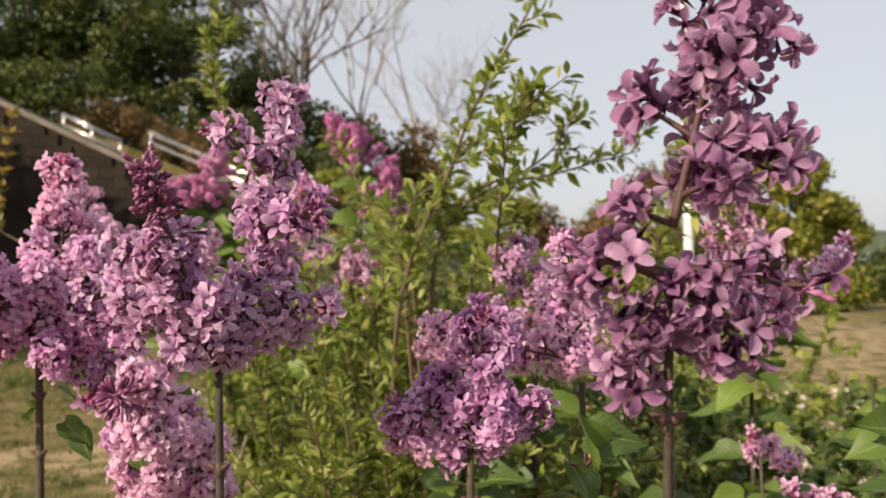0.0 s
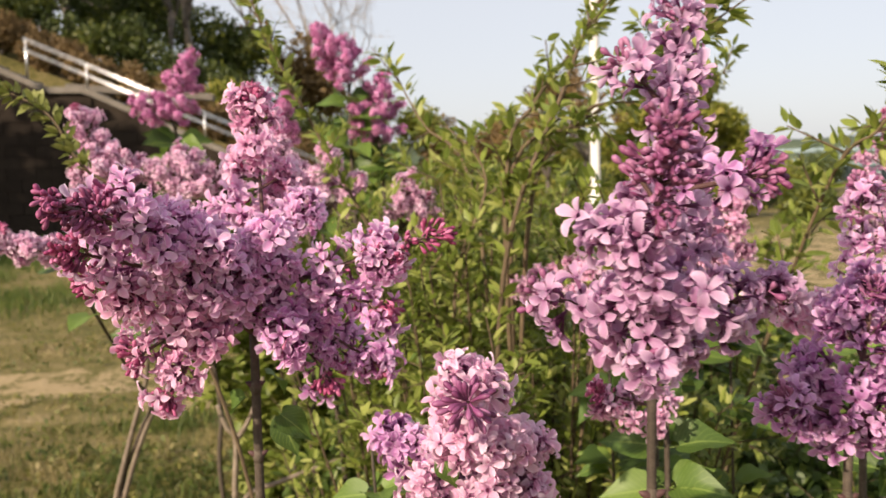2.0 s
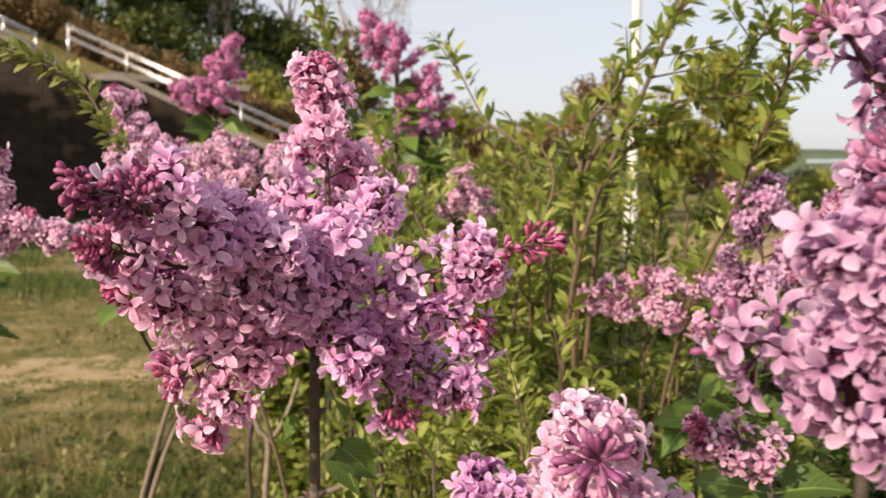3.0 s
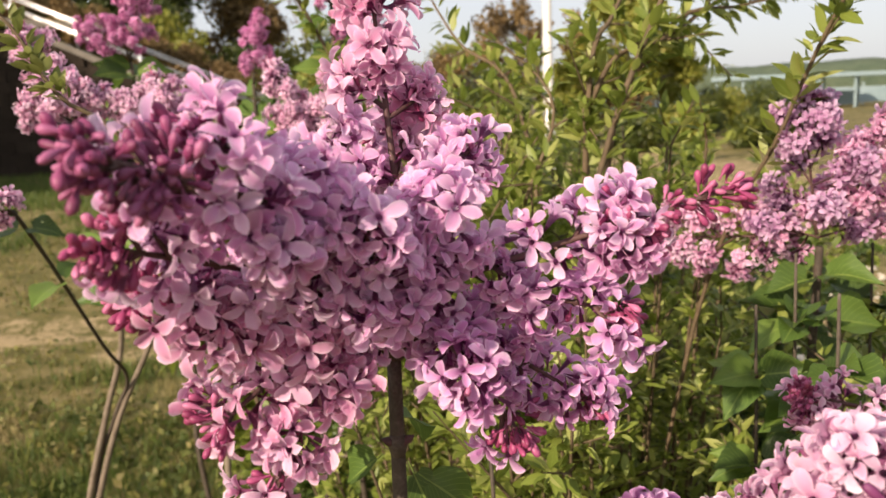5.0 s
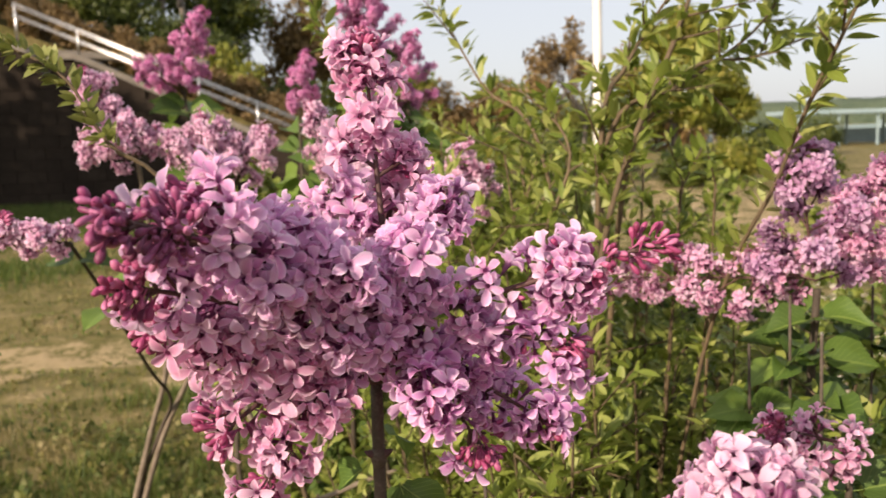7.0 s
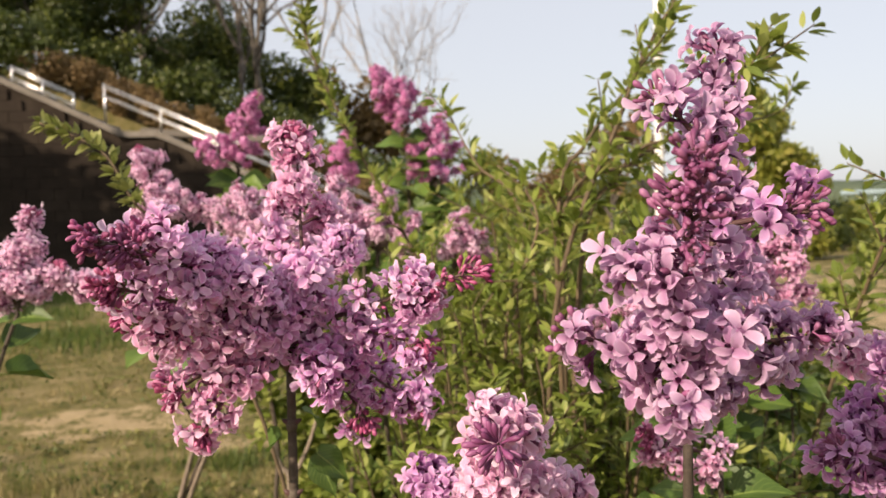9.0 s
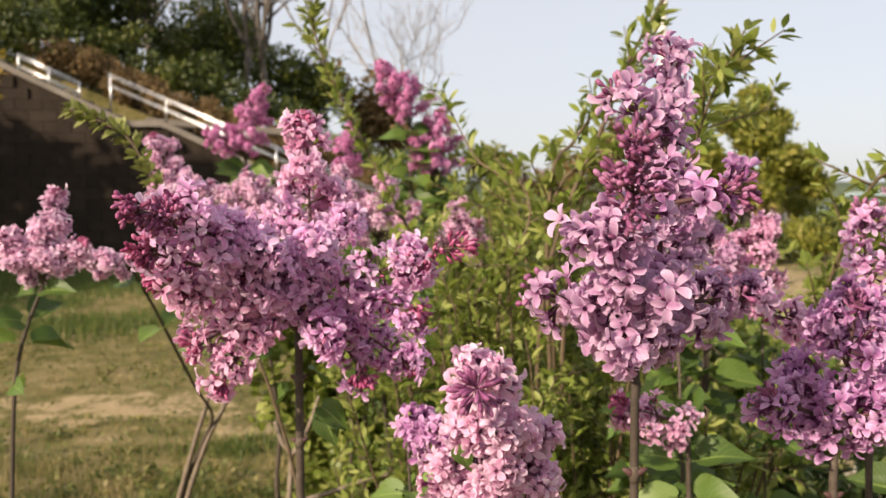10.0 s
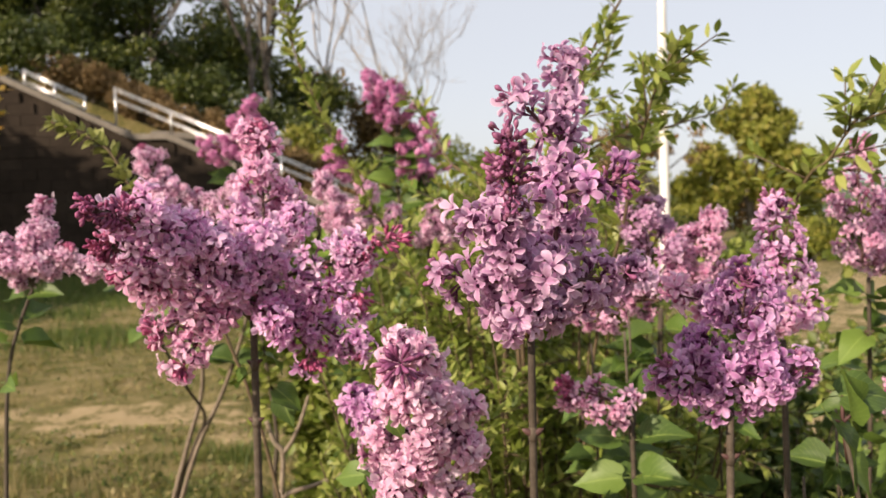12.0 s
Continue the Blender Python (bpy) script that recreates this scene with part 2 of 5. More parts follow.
def ground_material():
    m, n, l, b = mat("ground_soil_and_turf", 0.9, 0.2)
    big, mid, fine = (noise_tex(n, l, s, 6, 0.65, True) for s in (0.55, 3.6, 26))
    turf = ramp(n, [(0.34, (0.046, 0.046, 0.013)), (0.46, (0.125, 0.110, 0.034)), (0.58, (0.21, 0.162, 0.073)), (0.71, (0.36, 0.275, 0.155))])
    v = math_node(n, l, "ADD", math_node(n, l, "MULTIPLY", mid.outputs[0], 0.6), math_node(n, l, "MULTIPLY", fine.outputs[0], 0.4))
    l.new(math_node(n, l, "ADD", v, math_node(n, l, "MULTIPLY", math_node(n, l, "SUBTRACT", big.outputs[0], 0.5), 0.45)), turf.inputs[0])
    soil = ramp(n, [(0.3, (0.20, 0.145, 0.072)), (0.55, (0.35, 0.262, 0.145)), (0.8, (0.48, 0.375, 0.225))])
    l.new(v, soil.inputs[0])
    g, sx = n.new("ShaderNodeNewGeometry"), n.new("ShaderNodeSeparateXYZ")
    l.new(g.outputs["Position"], sx.inputs[0])
    # trodden soil: a worn patch in the lawn and a wide strip towards the lamp post
    def spot(cx, cy, rx, ry):
        dx = math_node(n, l, "POWER", math_node(n, l, "ABSOLUTE", math_node(n, l, "DIVIDE", math_node(n, l, "SUBTRACT", sx.outputs[0], cx), rx), 0), 2)
        dy = math_node(n, l, "POWER", math_node(n, l, "ABSOLUTE", math_node(n, l, "DIVIDE", math_node(n, l, "SUBTRACT", sx.outputs[1], cy), ry), 0), 2)
        return math_node(n, l, "SUBTRACT", 1.0, math_node(n, l, "ADD", dx, dy))
    mask = None
    for s in ((-2.05, 5.6, 1.05, 0.42), (-3.2, 4.95, 0.6, 0.26), (-0.9, 5.0, 0.5, 0.16), (5.6, 13.0, 2.6, 8.0), (1.9, 4.2, 1.3, 2.6)):
        k = math_node(n, l, "MAXIMUM", spot(*s), -1.0)
        mask = k if mask is None else math_node(n, l, "MAXIMUM", mask, k)
    rough = math_node(n, l, "ADD", math_node(n, l, "MULTIPLY", math_node(n, l, "SUBTRACT", mid.outputs[0], 0.5), 9.0), math_node(n, l, "MULTIPLY", math_node(n, l, "SUBTRACT", fine.outputs[0], 0.5), 5.0))
    worn = math_node(n, l, "ADD", math_node(n, l, "SUBTRACT", math_node(n, l, "MULTIPLY", mask, 1.1), 0.15), math_node(n, l, "ADD", rough, math_node(n, l, "MULTIPLY", math_node(n, l, "SUBTRACT", big.outputs[0], 0.5), 2.0)))
    e = ramp(n, [(0.35, (0, 0, 0)), (0.75, (1, 1, 1))])
    l.new(worn, e.inputs[0])
    l.new(mix_rgb(n, l, e.outputs[0], turf.outputs[0], soil.outputs[0]), b.inputs["Base Color"])
    bump(n, l, b, v, 0.9, 0.04)
    return m


GROUND = ground_material()


# ---- mesh tools ----
def mesh_of(name, verts, faces, material, uv=None, smooth=True):
    me = bpy.data.meshes.new(name)
    me.from_pydata([tuple(map(float, v)) for v in verts], [], [tuple(map(int, f)) for f in faces])
    if uv is not None:
        lay = me.uv_layers.new(name="UVMap")
        idx = np.empty(len(me.loops), dtype=np.int64)
        me.loops.foreach_get("vertex_index", idx)
        lay.data.foreach_set("uv", np.asarray(uv, dtype=np.float32)[idx].ravel())
    me.materials.append(material)
    if smooth:
        me.polygons.foreach_set("use_smooth", np.ones(len(me.polygons), dtype=bool))
    me.update()
    return me


def part(name, data, parent, label="", m=None):
    """Links a mesh as one object under a thing or a part; m: its pose in the world."""
    ob = new(name, data)
    ob.parent = parent
    if m is not None:
        ob.matrix_basis = m
    if label:
        ob["label"] = label
    return ob


def anchor(name, place, label, category, group=""):
    ob = new(name)
    ob.empty_display_size = 0.05
    ob.location = place
    return tagged(ob, label, category, group)


def under(parent, m=None):
    """The pose, in the frame of a thing at parent's place, of what stands at m in the world."""
    return Matrix.Translation(-parent.location) @ (m or Matrix())


class Soup:
    """Collects many small pieces into one mesh."""
    def __init__(self):
        self.v, self.f, self.u, self.n = [], [], [], 0

    def add(self, verts, faces, uv=None):
        verts = np.asarray(verts, dtype=float)
        self.v.append(verts)
        self.f.extend([tuple(int(i) + self.n for i in f) for f in faces])
        self.u.append(np.asarray(uv, dtype=float) if uv is not None else np.zeros((len(verts), 2)))
        self.n += len(verts)

    def put(self, template, m):
        v, f, u = template
        a = np.array(m)
        self.add(v @ a[:3, :3].T + a[:3, 3], f, u)

    def mesh(self, name, material, smooth=True):
        return mesh_of(name, np.concatenate(self.v), self.f, material, np.concatenate(self.u), smooth)


def tube(points, radii, sides=6, cap=True):
    """Rings of a bent, tapered tube."""
    pts = [Vector(p) for p in points]
    verts, faces, uv = [], [], []
    ref = Vector((0.3, 0.9, 0.2)).normalized()
    for k, p in enumerate(pts):
        d = (pts[min(k + 1, len(pts) - 1)] - pts[max(k - 1, 0)]).normalized()
        a = d.cross(ref)
        if a.length < 0.05:
            a = d.cross(Vector((1, 0, 0)))
        a.normalize()
        b = d.cross(a)
        for s in range(sides):
            w = 2 * math.pi * s / sides
            verts.append(tuple(p + (a * math.cos(w) + b * math.sin(w)) * radii[k]))
            uv.append((s / sides, k / max(1, len(pts) - 1)))
    for k in range(len(pts) - 1):
        for s in range(sides):
            t = (s + 1) % sides
            faces.append((k * sides + s, k * sides + t, (k + 1) * sides + t, (k + 1) * sides + s))
    if cap:
        faces.append(tuple(range(sides))[::-1])
        faces.append(tuple((len(pts) - 1) * sides + s for s in range(sides)))
    return np.array(verts), faces, np.array(uv)


def bend(points, steps=4):
    """A smooth line through the points."""
    p = [Vector(q) for q in points]
    if len(p) == 2:
        return [p[0].lerp(p[1], k / steps) for k in range(steps + 1)]
    out = []
    for k in range(len(p) - 1):
        a, b, c, d = p[max(k - 1, 0)], p[k], p[k + 1], p[min(k + 2, len(p) - 1)]
        for j in range(steps):
            t = j / steps
            out.append(0.5 * ((2 * b) + (c - a) * t + (2 * a - 5 * b + 4 * c - d) * t * t + (3 * b - a - 3 * c + d) * t ** 3))
    return out + [p[-1]]


def aim(place, way, spin=0.0, size=1.0):
    q = Vector(way).to_track_quat("Z", "Y").to_matrix().to_4x4()
    return Matrix.Translation(place) @ q @ Matrix.Rotation(spin, 4, "Z") @ Matrix.Scale(size, 4)


def aim_leaf(place, way, up, size):
    """A leaf's pose: it grows along way, and its face looks up."""
    y = Vector(way).normalized()
    x = y.cross(Vector(up))
    if x.length < 0.01:
        x = y.cross(Vector((1, 0.2, 0)))
    x.normalize()
    z = x.cross(y)
    m = Matrix((x, y, z)).transposed().to_4x4()
    return Matrix.Translation(place) @ m @ Matrix.Scale(size, 4)


def box(x0, y0, z0, x1, y1, z1):
    v = [(x, y, z) for z in (z0, z1) for y in (y0, y1) for x in (x0, x1)]
    return v, [(0, 2, 3, 1), (4, 5, 7, 6), (0, 1, 5, 4), (2, 6, 7, 3), (0, 4, 6, 2), (1, 3, 7, 5)]


def worn_box(sx, sy, sz, edge):
    """A block about its centre with broken edges."""
    bm = bmesh.new()
    bmesh.ops.create_cube(bm, size=1.0)
    bmesh.ops.scale(bm, vec=(sx, sy, sz), verts=bm.verts)
    bmesh.ops.bevel(bm, geom=bm.edges[:], offset=edge, segments=1, affect="EDGES")
    return bm


def mesh_from_bm(bm, name, material, smooth=False):
    me = bpy.data.meshes.new(name)
    bm.to_mesh(me)
    bm.free()
    me.materials.append(material)
    if smooth:
        me.polygons.foreach_set("use_smooth", np.ones(len(me.polygons), dtype=bool))
    return me


# ---- ground, slope and far distance ----
rng = random.Random(7)


def bank(x, y):
    """Height of the ground: a flat lawn, and behind the stairs a bank that climbs to the left."""
    slope = min(max((1.4 - x) * 0.43, 0), 5.2)
    k = min(max((y - 21.3) / 1.2, 0), 1)
    top = slope * k + k * min(max((y - 22) * 0.06, 0), 1.2) * min(max((3 - x) / 5, 0), 1)
    return top + 0.02 * noise.noise((x * 0.8, y * 0.8, 3))


def build_ground():
    xs = np.concatenate([np.linspace(-900, -40, 12)[:-1], np.linspace(-40, -15, 14)[:-1], np.linspace(-15, 20, 90)[:-1], np.linspace(20, 60, 12)[:-1], np.linspace(60, 900, 12)])
    ys = np.concatenate([np.linspace(-900, -15, 10)[:-1], np.linspace(-15, 2, 18)[:-1], np.linspace(2, 30, 110)[:-1], np.linspace(30, 60, 16)[:-1], np.linspace(60, 900, 12)])
    v = [(x, y, bank(x, y)) for y in ys for x in xs]
    w = len(xs)
    f = [(j * w + i, j * w + i + 1, (j + 1) * w + i + 1, (j + 1) * w + i) for j in range(len(ys) - 1) for i in range(w - 1)]
    tagged(new("ground", mesh_of("ground", v, f, GROUND)), "dry spring lawn with worn patches of pale bare soil", "ground", kind="structure")


build_ground()


def build_ridge():
    """Low wooded hills all round, far off."""
    v, f = [], []
    N = 220
    for k in range(N):
        a = 2 * math.pi * k / N
        r = 230 + 20 * noise.noise((math.cos(a) * 3, math.sin(a) * 3, 1))
        h = 7.0 + 3.5 * noise.noise((math.cos(a) * 7, math.sin(a) * 7, 5)) + 1.4 * noise.noise((math.cos(a) * 40, math.sin(a) * 40, 9))
        for q, z in ((1.0, -1), (1.0, h * 0.6), (1.04, h), (1.2, h * 0.5)):
            v.append((math.sin(a) * r * q, math.cos(a) * r * q, z))
    for k in range(N):
        j = (k + 1) % N
        for s in range(3):
            f.append((k * 4 + s, k * 4 + s + 1, j * 4 + s + 1, j * 4 + s))
    tagged(new("backdrop", mesh_of("backdrop", v, f, BACKDROP)), "hazy low wooded hills on the horizon", "hills", kind="structure")


build_ridge()


# ---- stairs, wall and handrails on the bank ----
RUN, UPPER_RUN, RISE, STAIR_Y0, STAIR_Y1 = 0.36, 0.358, 0.172, 19.5, 21.4
STAIR_X, LANDING_X = 0.93, -6.3


def build_stairs():
    stairs = anchor("staircase", (STAIR_X, 20.4, 0), "weathered concrete outdoor stairs climbing a grassy bank", "stairs")
    me = mesh_from_bm(worn_box(RUN + 0.03, STAIR_Y1 - STAIR_Y0, RISE, 0.012), "step", CONCRETE)
    for k in range(1, 18):
        part("step", me, stairs, m=under(stairs, Matrix.Translation((STAIR_X - RUN * (k + 0.5), (STAIR_Y0 + STAIR_Y1) / 2, RISE * (k - 0.5)))))
    top = RISE * 18
    landing = mesh_from_bm(worn_box(0.80, STAIR_Y1 - STAIR_Y0, 0.2, 0.015), "landing", CONCRETE)
    part("landing", landing, stairs, m=under(stairs, Matrix.Translation((-5.93, 20.45, top - 0.1))))
    for k in range(20):
        part("step", me, stairs, m=under(stairs, Matrix.Translation((LANDING_X - UPPER_RUN * (k + 0.5), 20.45, top + RISE * (k - 0.5) - 0.02))))
    return stairs


build_stairs()


def stair_top(x):
    if x > LANDING_X:
        return min(max((STAIR_X - x) / RUN * RISE, 0), RISE * 18)
    return RISE * 18 + (LANDING_X - x) / UPPER_RUN * RISE


def build_wall():
    """The side wall under the stairs, laid in courses of blocks that stop at the steps; their dark colour stands in for
    shade.
    """
    v, f = [], []
    xs = np.arange(1.4, -14.5, -0.2)
    for x in xs:
        z = max(stair_top(x) - 0.10, 0.02)
        v += [(x, 19.36, -0.1), (x, 19.36, z), (x, 19.48, z), (x, 19.48, -0.1)]
    for k in range(len(xs) - 1):
        for s in range(3):
            f.append((k * 4 + s, k * 4 + s + 1, k * 4 + 5 + s, k * 4 + 4 + s))
    wall = tagged(new("wall_stair_side", mesh_of("wall_stair_side", v, f, SHADED_BLOCK, smooth=False)), "stone block retaining wall beneath the stairs, shade put into its dark colour", "wall", kind="structure")
    meshes = [mesh_from_bm(worn_box(0.590 + 0.003 * k, 0.07 + 0.004 * k, 0.235, 0.004), "block", SHADED_BLOCK) for k in range(3)]
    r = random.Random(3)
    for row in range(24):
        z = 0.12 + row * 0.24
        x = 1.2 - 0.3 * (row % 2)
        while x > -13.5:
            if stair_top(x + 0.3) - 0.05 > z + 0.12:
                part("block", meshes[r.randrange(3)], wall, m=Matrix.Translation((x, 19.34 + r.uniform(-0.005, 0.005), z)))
            x -= 0.6
    # coping that follows the steps
    cv, cf = [], []
    for k, x in enumerate(np.arange(1.4, -14.5, -0.2)):
        z = stair_top(x)
        cv += [(x, 19.27, z - 0.10), (x, 19.27, z + 0.03), (x, 19.495, z + 0.03), (x, 19.495, z - 0.10)]
        if k:
            for s in range(4):
                cf.append((k * 4 - 4 + s, k * 4 - 4 + (s + 1) % 4, k * 4 + (s + 1) % 4, k * 4 + s))
    tagged(new("trim_coping", mesh_of("trim_coping", cv, cf, CONCRETE, smooth=False)), "pale concrete coping along the stair wall", "coping", kind="structure")


build_wall()


def handrail(a, b, n_posts, label):
    """Two pipes on posts; a, b: the ends of the upper pipe."""
    a, b = Vector(a), Vector(b)
    rail = anchor("handrail", (a.x, a.y, stair_top(a.x)), label, "handrail", "stair handrails")
    for name, drop, r in (("top_rail", -0.03, 0.017), ("top_rail", 0.03, 0.014), ("middle_rail", 0.20, 0.016), ("middle_rail", 0.25, 0.013)):
        d = Vector((0, -0.02 if r > 0.015 else 0.02, drop))
        part(name, mesh_of(name, *tube([a - d, b - d], [r, r], 10)[:2], STEEL), rail, m=under(rail))
    for k in range(n_posts):
        p = a.lerp(b, (k + 0.04) / (n_posts - 0.92))
        foot = Vector((p.x, p.y, max(stair_top(p.x) - 0.05, 0)))
        part("post", mesh_of("post", *tube([foot, p], [0.026, 0.026], 8)[:2], STEEL), rail, m=under(rail))


tagged(new("trim_terrace_edge", mesh_from_bm(worn_box(3.4, 0.35, 0.16, 0.02), "trim_terrace_edge", CONCRETE)), "pale concrete edge of the terrace behind the stairs", "edging", kind="structure").matrix_basis = pose(-4.9, 21.75, 3.2, 0, 5, 0)
handrail((-6.80, 19.62, 4.17), (0.5, 19.62, 0.93), 7, "bright steel tube handrail beside the lower stair flight")
handrail((-8.75, 19.62, 4.60), (-7.40, 19.62, 3.955), 3, "bright steel tube handrail beside the upper stair flight")


# ---- lamp post, shelter and fence ----
def build_lamp():
    lamp = anchor("street_lamp", (3.0, 11.0, 0), "tall white-painted steel lamp post standing in bare soil", "lamp post")
    prof = [(0.0, 0.085), (0.9, 0.082), (0.93, 0.062), (3.0, 0.054), (6.4, 0.042)]
    part("pole", mesh_of("pole", *tube([(0, 0, z) for z, r in prof], [r for z, r in prof], 20)[:2], WHITE_PAINT), lamp)
    part("base_sleeve", mesh_of("base_sleeve", *tube([(0, 0, 0.0), (0, 0, 0.02), (0, 0, 0.18), (0, 0, 0.2)], [0.12, 0.12, 0.1, 0.088], 20)[:2], DARK_METAL), lamp, "dark metal base sleeve")
    part("arm", mesh_of("arm", *tube([(0, 0, 6.35), (0.3, 0, 6.55), (0.8, 0, 6.6)], [0.035] * 3, 10)[:2], WHITE_PAINT), lamp)
    part("lamp_head", mesh_from_bm(worn_box(0.6, 0.22, 0.1, 0.03), "lamp_head", WHITE_PAINT), lamp, m=Matrix.Translation((1.05, 0, 6.6)))


build_lamp()


def build_fence():
    fence = anchor("fence", (8, 44, 0), "long pale blue-grey panel fence beyond the lawn", "fence")
    panel = mesh_from_bm(worn_box(2.42, 0.05, 0.85, 0.015), "panel", FENCE_PAINT)
    post = mesh_from_bm(worn_box(0.09, 0.09, 1.2, 0.01), "post", FENCE_PAINT)
    for k in range(16):
        x = -2 + 2.5 * k
        part("panel", panel, fence, m=Matrix.Translation((x + 1.25, 0, 0.55)))
        part("post", post, fence, m=Matrix.Translation((x, 0, 0.6)))


build_fence()


def build_shelter():
    s = anchor("open_shelter", (25.5, 41, 0), "grey flat-roofed open shelter on thin posts", "shelter")
    part("roof", mesh_from_bm(worn_box(8.5, 3.0, 0.22, 0.03), "roof", FENCE_PAINT), s, m=Matrix.Translation((0, 0, 1.62)))
    post = mesh_from_bm(worn_box(0.1, 0.1, 1.55, 0.01), "post", FENCE_PAINT)
    for k in range(5):
        for y in (-1.3, 1.3):
            part("post", post, s, m=Matrix.Translation((-4 + 2 * k, y, 0.77)))
    part("back_panel", mesh_from_bm(worn_box(8.2, 0.06, 0.7, 0.01), "back_panel", FENCE_PAINT), s, m=Matrix.Translation((0, 1.38, 0.45)))


build_shelter()


# ---- trees and distant shrubs ----
def leaf_template(w, n=4, fold=0.18, curl=0.12):
    """A pointed leaf along +y, one long, folded at the midrib; w: half its width."""
    prof = [(0.0, 0.10), (0.22, 0.82), (0.48, 1.0), (0.76, 0.66), (1.0, 0.03)] if n == 4 else [(0.0, 0.15), (0.45, 1.0), (1.0, 0.03)]
    v, u, f = [], [], []
    for y, p in prof:
        z = -curl * y * y
        for s in (-1, 0, 1):
            v.append((s * w * p, y, z + abs(s) * fold * w * p))
            u.append((0.5 + 0.5 * s, y))
    for k in range(len(prof) - 1):
        for s in (0, 1):
            a = k * 3 + s
            f.append((a, a + 1, a + 4, a + 3))
    return np.array(v), f, np.array(u)


FAR_LEAF = leaf_template(0.32, 2)


def rand_dir(r, up=0.0):
    while True:
        d = Vector((r.uniform(-1, 1), r.uniform(-1, 1), r.uniform(-1, 1)))
        if 0.1 < d.length < 1:
            d.normalize()
            return (d + Vector((0, 0, up))).normalized()


def crown(r, clumps, leaves, size, material, name="crown"):
    """Leaves gathered in uneven clumps: (centre, radius) pairs; denser to the outside of each."""
    soup = Soup()
    total = sum(q ** 2 for c, q in clumps)
    for c, q in clumps:
        for k in range(int(leaves * q * q / total)):
            d = rand_dir(r)
            p = Vector(c) + Vector((d.x, d.y, d.z * 0.8)) * q * (0.45 + 0.6 * r.random() ** 0.6) * (0.85 + 0.3 * noise.noise(d * 2.3 + Vector(c)))
            soup.put(FAR_LEAF, aim_leaf(p, rand_dir(r, 0.2), (d + rand_dir(r) * 0.8), size * r.uniform(0.6, 1.3)))
    return soup.mesh(name, material)


def tree(name, foot, height, clumps, leaves, size, material, trunk_r, label, category="tree", fork=0.45, seed=1):
    """A tapered trunk, a limb to each clump, and a crown of leaves."""
    r = random.Random(seed)
    foot = Vector(foot)
    t = anchor(name, foot, label, category)
    top = Vector((r.uniform(-0.1, 0.1) * height, 0, height))
    line = bend([(0, 0, -0.1), top * 0.4 + Vector((r.uniform(-0.1, 0.1), 0, 0)), top], 5)
    part("trunk", mesh_of("trunk", *tube(line, [trunk_r * (1 - 0.75 * k / (len(line) - 1)) for k in range(len(line))], 9)[:2], BARK), t)
    for c, q in clumps:
        c = Vector(c)
        s = line[int((fork + 0.3 * r.random()) * (len(line) - 1))]
        limb = bend([s, s.lerp(c, 0.5) + Vector((0, 0, -0.06 * height)), c], 4)
        part("limb", mesh_of("limb", *tube(limb, [trunk_r * 0.4 * (1 - 0.8 * k / (len(limb) - 1)) for k in range(len(limb))], 6)[:2], BARK), t)
    part("crown", crown(r, clumps, leaves, size, material), t, m=None)
    return t


def lump(r, n, sx, sy, z0, z1, q0, q1):
    return [((r.uniform(-sx, sx), r.uniform(-sy, sy), r.uniform(z0, z1)), r.uniform(q0, q1)) for k in range(n)]


r1 = random.Random(11)
for k, (x, y, h, w) in enumerate(((-12.5, 31, 6.5, 2.6), (-9.4, 32, 6.0, 2.4), (-7.6, 33, 5.5, 1.7), (-15.5, 30, 6.5, 2.4), (-3.8, 31, 3.4, 1.2), (-12.5, 26, 4.6, 2.2), (-10.2, 25.5, 3.6, 1.7), (-8.9, 28, 4.2, 1.8), (-14.5, 24.5, 4.0, 2.0), (-7.0, 30, 3.4, 1.2))):
    tree("evergreen_tree", (x, y, bank(x, y) - 0.05), h, lump(r1, 11, w, 1.2, h * 0.35, h * 1.0, 0.7, 1.25), 5200, 0.17, TREE_LEAF, 0.2,
         "dark evergreen broadleaf tree on the bank above the stairs", seed=20 + k)
# tall trees outside the view, added to shade the wall and the lawn's far end
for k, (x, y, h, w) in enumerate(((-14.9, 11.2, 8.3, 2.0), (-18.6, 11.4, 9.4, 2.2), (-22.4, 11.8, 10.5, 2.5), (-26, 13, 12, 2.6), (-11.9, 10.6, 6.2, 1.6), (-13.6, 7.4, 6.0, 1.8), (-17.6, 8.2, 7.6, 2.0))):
    tree("evergreen_tree", (x, y, 0), h, lump(r1, 12, w, 1.8, h * 0.3, h * 0.95, 0.9, 1.5), 3600, 0.3, TREE_LEAF, 0.2, "unseen evergreen tree added beside the lawn to cast shade", seed=240 + k)
tree("garden_tree", (8.5, 22, 0), 3.7, [((0.1, 0, 3.85), 0.52), ((-0.55, 0, 3.35), 0.57), ((0.6, 0.2, 3.3), 0.60), ((0, -0.3, 2.9), 0.71), ((-1.2, 0, 2.4), 0.60), ((1.25, 0, 2.2), 0.59), ((0.6, -0.3, 2.35), 0.63), ((-0.5, 0.2, 2.0), 0.63), ((1.7, 0.1, 1.7), 0.50), ((-1.7, 0.1, 1.7), 0.55), ((0.2, -0.2, 1.6), 0.59), ((-0.9, -0.2, 1.4), 0.50)],
     12500, 0.15, GARDEN_LEAF, 0.14, "rounded olive-green garden tree with layered clumps beyond the lawn", seed=31)
tree("garden_tree", (10.9, 25, 0), 2.3, lump(r1, 7, 0.8, 0.5, 1.0, 2.2, 0.4, 0.6), 3000, 0.14, GARDEN_LEAF, 0.1, "small clipped olive-green garden tree behind the lawn", seed=32)
